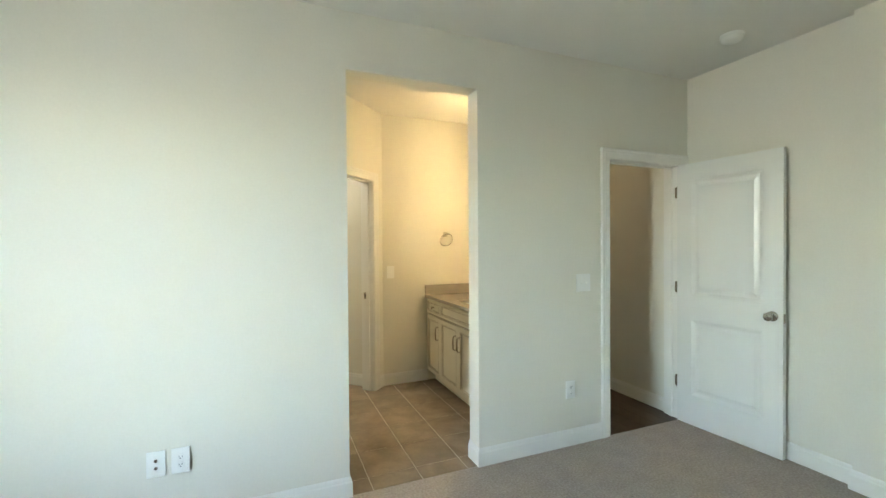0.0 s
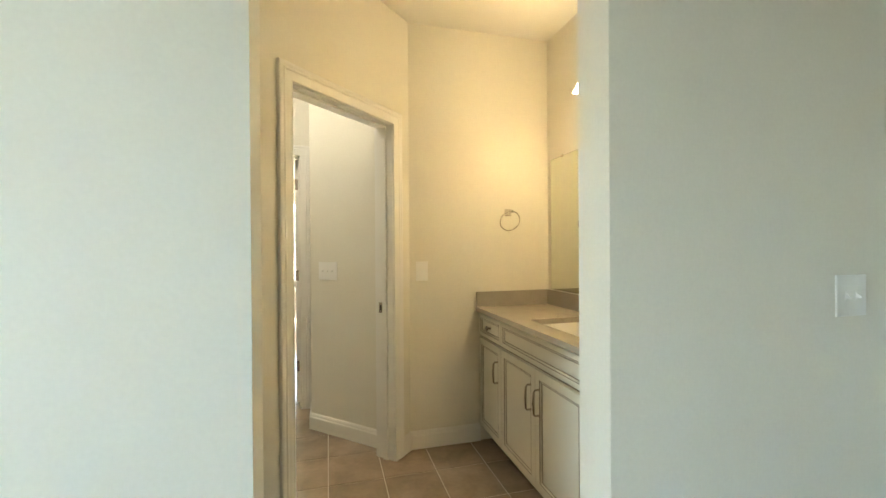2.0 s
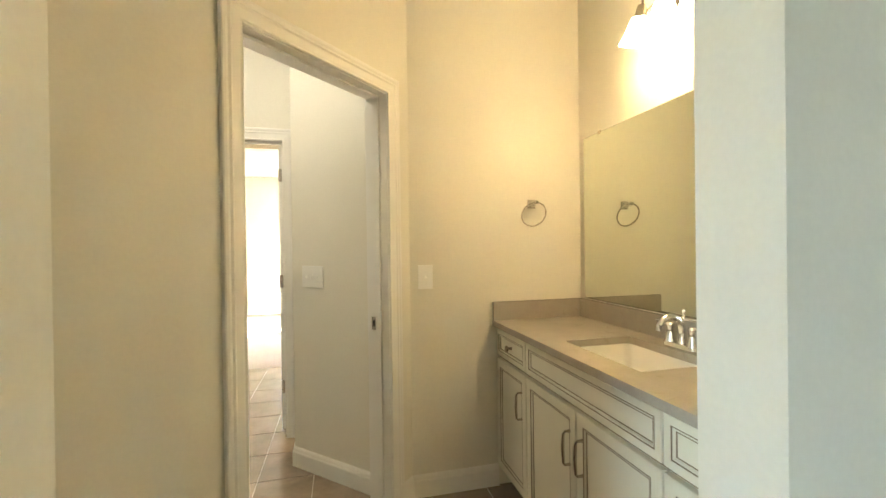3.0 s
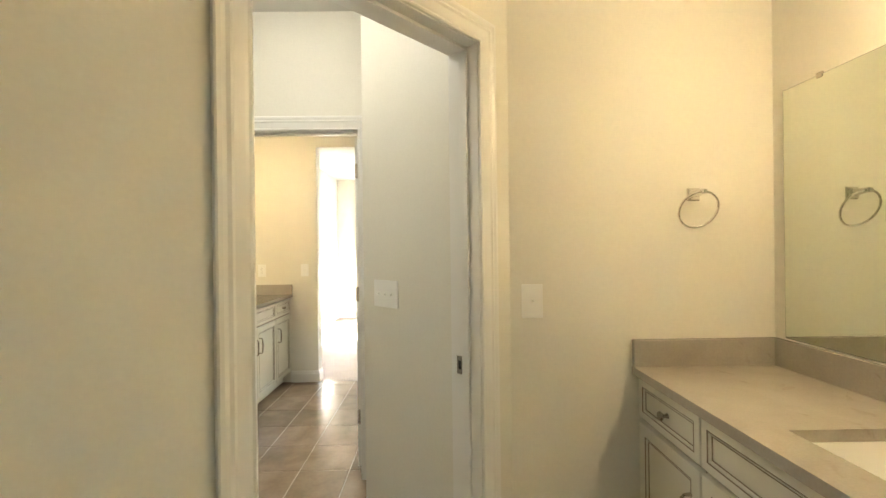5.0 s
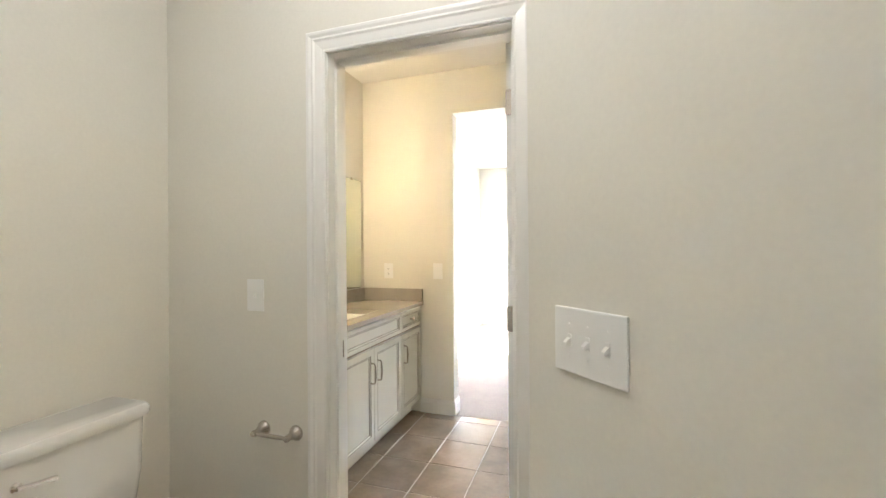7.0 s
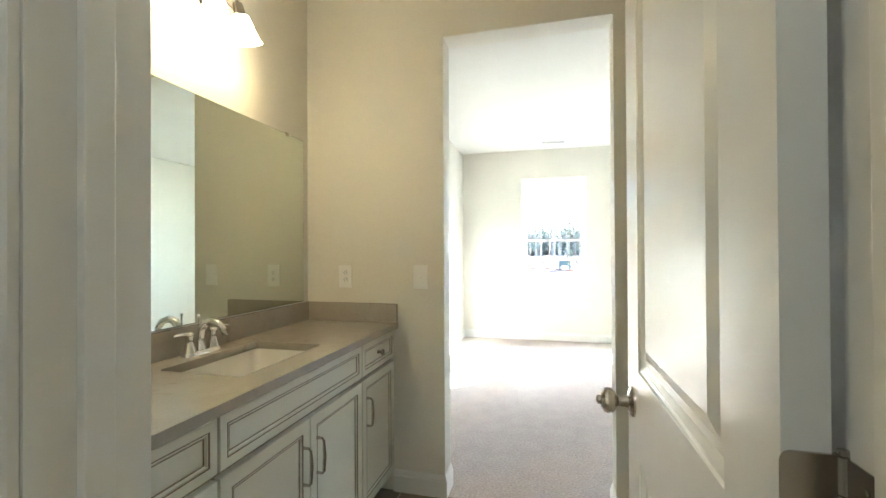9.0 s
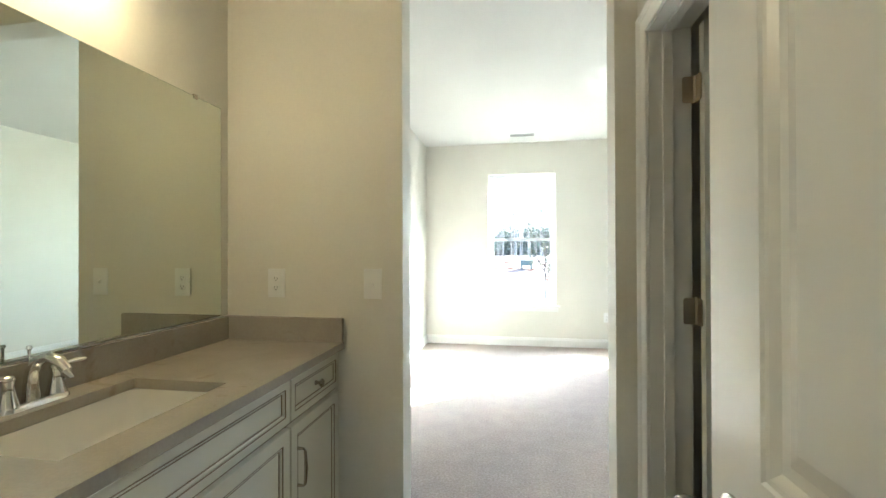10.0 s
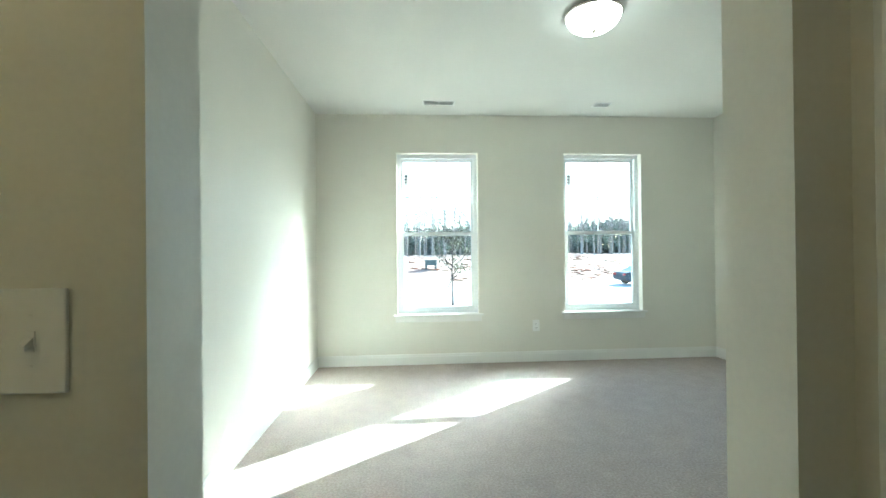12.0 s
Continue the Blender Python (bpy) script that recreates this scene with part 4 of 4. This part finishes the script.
dome_light(pose(1.056, 9.28, H), BED_W, (1.0, 0.95, 0.84))
# made-up lamp, out of view, added to brighten the hall
dome_light(pose(2.68, 4.2, H), 0.13, (1.0, 0.74, 0.46), 0.15)
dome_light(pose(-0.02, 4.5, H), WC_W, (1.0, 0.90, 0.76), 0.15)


def ceiling_vent(m, halves, label):
    t = thing("ceiling_vent", m, label, "vent", "ceiling vents")
    w = 0.15 * halves
    part("frame", boxes((-w / 2 - 0.012, -0.062, -0.006, w / 2 + 0.012, -0.045, 0.0), (-w / 2 - 0.012, 0.045, -0.006, w / 2 + 0.012, 0.062, 0.0),
                        *[(-w / 2 + i * 0.15 - 0.012, -0.045, -0.006, -w / 2 + i * 0.15 + 0.012, 0.045, 0.0) for i in range(halves + 1)]), PLASTIC, t)
    # no duct behind: its shade is put in as a near-black sheet
    part("backing", boxes((-w / 2, -0.05, -0.0012, w / 2, 0.05, -0.0004)), SLOT, t, "near-black sheet for the shade in the duct")
    for k in range(5):
        bm = bmesh.new()
        box(bm, -w / 2, -0.011, -0.0006, w / 2, 0.011, 0.0006, 0, pose(0, -0.036 + 0.018 * k, -0.006, 35, 0, 0))
        part("slat", bm, PLASTIC, t)


ceiling_vent(pose(0.164, 10.935, H), 2, "white two-part ceiling air vent above the window")
ceiling_vent(pose(1.86, 10.94, H), 1, "white ceiling air vent above the second window")


# ---- outdoors ----
structure("ground", boxes((-900, -900, -1.6, 900, 900, -1.21)), EARTH, "bare pale earth with patches of dry grass", "ground")
structure("road", boxes((-150, 26.0, -1.205, 150, 37.5, -1.19)), STREET, "pale concrete street", "road")
structure("kerb", boxes((-150, 37.5, -1.205, 150, 37.8, -1.16), bevel=0.01), STREET, "pale concrete kerb", "kerb")


def bank_height(x, y):
    """Height of the rising ground across the street."""
    q = min(1.0, max(0.0, (y - 39.5) / 17))
    rise = q * q * (3 - 2 * q)
    return -1.23 + 1.75 * rise + 0.22 * noise.noise((x * 0.16, y * 0.3, 2.0)) * min(1.0, q * 4)


def clay_bank():
    bm = bmesh.new()
    nx, ny = 120, 36
    vs = []
    for i in range(nx + 1):
        x = -60 + 160 * i / nx
        vs.append([bm.verts.new((x, y, bank_height(x, y))) for y in (39.5 + 60 * (k / ny) ** 1.4 for k in range(ny + 1))])
    for i in range(nx):
        for k in range(ny):
            bm.faces.new((vs[i][k], vs[i + 1][k], vs[i + 1][k + 1], vs[i][k + 1]))
    return tagged(part("clay_bank", bm, BANK, smooth=True, angle=80), "rising pale earth with streaks of red clay", "earth bank", kind="stuff")


clay_bank()


def clods():
    bm = bmesh.new()
    r = random.Random(12)
    for _ in range(520):
        x, y = r.gauss(2, 7) if r.random() < 0.5 else r.gauss(15, 4), r.uniform(40, 53)
        k = 0.04 + 0.16 * r.random() ** 2.5
        bmesh.ops.create_icosphere(bm, subdivisions=1, radius=k, matrix=pose(x, y, bank_height(x, y) + k * 0.15, r.uniform(-12, 12), r.uniform(-12, 12), r.uniform(-25, 25)) @ Matrix.Diagonal((3.2, 1.3, 0.45, 1)))
    return tagged(part("clay_clods", bm, CLAY), "scattered clods and dead branches on clay", "debris", kind="stuff")


def leaf_cloud(bm, centre, rx, rz, count, size, rng):
    for _ in range(count):
        while True:
            p = Vector((rng.uniform(-1, 1), rng.uniform(-1, 1), rng.uniform(-1, 1)))
            if 0.25 < p.length < 1:
                break
        p = Vector((p.x * rx, p.y * rx, p.z * rz)) * (0.75 + 0.35 * noise.noise(p * 2.3 + Vector(centre))) + Vector(centre)
        a, b = Vector((rng.gauss(0, 1), rng.gauss(0, 1), rng.gauss(0, 1))).normalized(), Vector((rng.gauss(0, 1), rng.gauss(0, 1), rng.gauss(0, 1))).normalized()
        s = size * rng.uniform(0.6, 1.3)
        bm.faces.new([bm.verts.new(v) for v in (p - a * s, p + b * s * 0.5, p + a * s, p - b * s * 0.5)])


def far_tree(rng, h, leafy):
    t = thing("tree", Matrix(), "tall thin woodland tree at the edge of the clearing" if leafy else "tall bare woodland tree at the edge of the clearing", "tree", "trees of the wood")
    bm = bmesh.new()
    lean = rng.uniform(-0.3, 0.3)
    tube(bm, [(lean * q * q, 0.1 * math.sin(q * 5), h * q) for q in (0, 0.25, 0.5, 0.75, 1.0)], [0.11, 0.09, 0.07, 0.045, 0.015], 6)
    for _ in range(16 if leafy else 26):
        z = h * rng.uniform(0.35, 0.97)
        a, r = rng.uniform(0, 6.28), (1.1 - z / h) * h * 0.22 + 0.3
        tube(bm, [(lean * (z / h) ** 2, 0, z), (r * 0.5 * math.cos(a), r * 0.5 * math.sin(a), z + r * 0.35), (r * math.cos(a), r * math.sin(a), z + r * 0.75)], [0.045, 0.03, 0.01], 4)
    part("trunk", bm, BARK, t)
    if leafy:
        bm = bmesh.new()
        for _ in range(16):
            z = h * rng.uniform(0.15, 0.95)
            r = (1.15 - z / h) * h * 0.16
            a = rng.uniform(0, 6.28)
            leaf_cloud(bm, (r * math.cos(a), r * math.sin(a), z), 0.95, 0.8, 42, 0.085, rng)
        part("crown", bm, LEAF, t)
    return t


rng = random.Random(4)
kinds = [far_tree(rng, 8.8, True), far_tree(rng, 7.2, True), far_tree(rng, 10.5, False), far_tree(rng, 8.6, False), far_tree(rng, 6.0, True)]
for i, k in enumerate(kinds):
    k.matrix_world = pose(-8 + 9 * i, 62 + i, bank_height(-8 + 9 * i, 62 + i) - 0.1)
for i in range(260):
    row = i % 5
    x = -34 + 96 * (i // 5 + rng.random()) / 52
    y = 61 + 3.5 * row + rng.uniform(-1.5, 1.5)
    m = pose(x, y, bank_height(x, y) - 0.1, 0, 0, rng.uniform(0, 360))
    copy_thing(kinds[rng.choice((0, 0, 1, 1, 4, 3) if x > 9 else (0, 1, 4, 4, 3) if row < 3 else (1, 2, 3, 2))], m)


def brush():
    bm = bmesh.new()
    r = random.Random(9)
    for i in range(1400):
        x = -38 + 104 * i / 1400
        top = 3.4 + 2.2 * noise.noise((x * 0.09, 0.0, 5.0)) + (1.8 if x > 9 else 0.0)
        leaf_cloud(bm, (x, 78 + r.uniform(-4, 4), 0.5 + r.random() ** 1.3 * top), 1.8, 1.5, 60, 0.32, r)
    return tagged(part("far_woods", bm, FAR_LEAF), "dense woodland undergrowth in the distance, colour paled for haze", "woods", kind="stuff")


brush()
clods()


def young_tree(m):
    t = thing("young_tree", m, "young staked street tree with thin crown on the lawn", "tree")
    r = random.Random(3)
    bm = bmesh.new()
    tube(bm, [(0, 0, 0), (0.01, 0.01, 0.8), (-0.01, 0, 1.6), (0.02, 0, 3.6)], [0.045, 0.038, 0.028, 0.010], 8)
    part("trunk", bm, YOUNG_BARK, t)
    bl = bmesh.new()
    for _ in range(36):
        z, a, ln = r.uniform(1.25, 3.1), r.uniform(0, 6.28), r.uniform(0.4, 0.85)
        bm = bmesh.new()
        e = Vector((ln * math.cos(a) * 0.8, ln * math.sin(a) * 0.8, z + ln * 0.75))
        tube(bm, [(0, 0, z), Vector((0, 0, z)).lerp(e, 0.5) + Vector((0, 0, -0.05)), e], [0.016, 0.012, 0.006], 5)
        part("limb", bm, YOUNG_BARK, t)
        leaf_cloud(bl, e, 0.30, 0.28, 42, 0.045, r)
    part("crown", bl, YOUNG_LEAF, t)
    for a in (30, 150, 270):
        bm = bmesh.new()
        c, s = math.cos(radians(a)), math.sin(radians(a))
        tube(bm, [(0.75 * c, 0.75 * s, 0), (0.03 * c, 0.03 * s, 1.3)], 0.016, 6)
        part("guy_stake", bm, STAKE, t, "thin guy stake")


young_tree(pose(1.35, 23.4, -1.21))


def car(m):
    """A saloon, its length along x."""
    t = thing("car", m, "dark blue saloon car parked at the street", "car")
    prof = [(-2.25, 0.38), (-2.28, 0.62), (-2.2, 0.86), (-1.55, 0.95), (-0.95, 1.36), (-0.35, 1.46), (0.35, 1.44), (1.05, 0.98), (2.0, 0.86), (2.25, 0.66), (2.22, 0.36), (1.8, 0.24), (-1.8, 0.24)]
    bm = bmesh.new()
    rings = []
    for y, k in ((-0.86, 0.0), (-0.9, 0.02), (0.9, 0.02), (0.86, 0.0)):
        rings.append([(x, y * (0.80 if z > 1.2 else 1.0), z) for x, z in prof])
    loft(bm, rings)
    bmesh.ops.bevel(bm, geom=[e for e in bm.edges], offset=0.03, segments=2, affect="EDGES")
    part("body", bm, CAR_PAINT, t, smooth=True, angle=35)
    for s in (-1, 1):
        part("side_window", loft(bmesh.new(), [[(-1.3, y, 0.98), (0.85, y, 0.98), (0.3, y * 0.86, 1.36), (-0.85, y * 0.86, 1.36)] for y in (0.895 * s, 0.905 * s)]), CAR_GLASS, t)
    part("windscreen", loft(bmesh.new(), [[(0.42 + o, -0.6, 1.40), (1.0 + o, -0.72, 1.02), (1.0 + o, 0.72, 1.02), (0.42 + o, 0.6, 1.40)] for o in (0.0, 0.02)]), CAR_GLASS, t)
    part("rear_window", loft(bmesh.new(), [[(-0.97 - o, -0.6, 1.36), (-1.5 - o, -0.72, 0.99), (-1.5 - o, 0.72, 0.99), (-0.97 - o, 0.6, 1.36)] for o in (0.0, 0.02)]), CAR_GLASS, t)
    for y in (-0.66, 0.66):
        part("tail_light", boxes((-2.285, y - 0.16, 0.66, -2.22, y + 0.16, 0.8), bevel=0.02), RED_LENS, t)
        part("headlight", boxes((2.16, y - 0.16, 0.62, 2.25, y + 0.16, 0.74), bevel=0.02), POST_WHITE, t)
    for x in (-1.4, 1.4):
        for y in (-0.82, 0.82):
            bm = bmesh.new()
            lathe(bm, [(0.2, -0.1), (0.31, -0.1), (0.33, -0.07), (0.33, 0.07), (0.31, 0.1), (0.2, 0.1)], 24, pose(x, y, 0.33, 90, 0, 0))
            w = part("wheel", bm, RUBBER, t, smooth=True)
            bm = bmesh.new()
            lathe(bm, [(0, -0.09), (0.2, -0.1), (0.21, 0.1), (0, 0.09)], 20, pose(x, y, 0.33, 90, 0, 0))
            part("rim", bm, NICKEL, w, smooth=True)


car(pose(15.9, 34.4, -1.19, 0, 0, 0))


def utility_box(m):
    t = thing("utility_box", m, "dark metal utility cabinet on legs beyond the street", "utility box")
    part("housing", boxes((-0.55, -0.3, 0.42, 0.55, 0.3, 0.86), bevel=0.04), UTILITY, t)
    part("lid", boxes((-0.62, -0.35, 0.86, 0.62, 0.35, 0.93), bevel=0.02), UTILITY, t)
    for x in (-0.45, 0.45):
        part("leg", boxes((x - 0.1, -0.25, 0, x + 0.1, 0.25, 0.42)), UTILITY, t)


utility_box(pose(1.3, 47.0, bank_height(1.3, 47.0) - 0.06))
tagged(part("marker_post", boxes((-1.0, 47.0, -1.2, -0.86, 47.14, 0.6), bevel=0.02), POST_WHITE), "white marker post standing in red clay", "post")
tagged(part("marker_post", boxes((16.9, 46.0, -1.2, 17.06, 46.16, 0.6), bevel=0.02), POST_WHITE), "white marker post standing in red clay", "post")


# ---- floor pieces ----
def tiles(name, x0, y0, x1, y1, px, py, ox, oy, skip, half=False):
    floor = structure(name, boxes((x0, y0, -0.03, x1, y1, -0.0022)), GROUT, "brown stone-look floor tiles with pale grout", "tile floor")
    g = 0.0024

    def tile_mesh(w, d):
        bm = bmesh.new()
        e = 0.0012
        loft(bm, [[(a0, b0, z) for a0, b0 in ((g + k, g + k), (w - g - k, g + k), (w - g - k, d - g - k), (g + k, d - g - k))] for k, z in ((0.0, -0.0045), (0.0, -e), (e, 0.0))])
        bmesh.ops.recalc_face_normals(bm, faces=bm.faces)
        mesh = bpy.data.meshes.new("tile")
        bm.to_mesh(mesh)
        bm.free()
        mesh.materials.append(TILE)
        return mesh

    me = tile_mesh(px, py)
    i0 = math.floor((x0 - ox) / px)
    for i in range(i0, math.ceil((x1 - ox) / px)):
        oyy = oy + (py / 2 if half and i % 2 else 0.0)
        for k in range(math.floor((y0 - oyy) / py), math.ceil((y1 - oyy) / py)):
            a, b = ox + i * px, oyy + k * py
            cx, cy = a + px / 2, b + py / 2
            if skip(cx, cy):
                continue
            xa, xb, ya, yb = max(a, x0), min(a + px, x1), max(b, y0), min(b + py, y1)
            if xb - xa < 0.02 or yb - ya < 0.02:
                continue
            if xb - xa < px - 0.001 or yb - ya < py - 0.001:
                cut = tile_mesh(xb - xa, yb - ya)
                ob = new("tile", cut)
            else:
                ob = new("tile", me)
            ob.location = (xa, ya, 0.0)
            ob.parent = floor


tiles("floor_tile", XL, YA + 0.007, XM1, YO + 0.010, 0.305, 0.3295, TX, TY, lambda x, y: (x > XR + 0.3) and y > YB + 0.3)


def planks():
    floor = structure("floor_hall", boxes((XM1 + 0.13, YA + 0.007, -0.03, 3.12, YD, -0.003)), SLOT, "dark brown wooden plank floor", "wood floor")
    r = random.Random(2)
    x = XM1 + 0.13
    while x < 3.11:
        w = min(0.125, 3.12 - x)
        y = YA + 0.007
        while y < YD:
            ln = min(r.uniform(0.5, 1.2), YD - y)
            bm = bmesh.new()
            box(bm, 0.0006, 0.0006, -0.004, w - 0.0006, ln - 0.0006, 0.0, 0.001)
            ob = part("plank", bm, OAK, floor)
            ob.location = (x, y, 0)
            y += ln
        x += w


planks()
structure("floor_closet", boxes((XR + 0.13, YDB, -0.03, 2.2, YO, 0.0)), CARPET, "grey-beige closet carpet", "carpet")
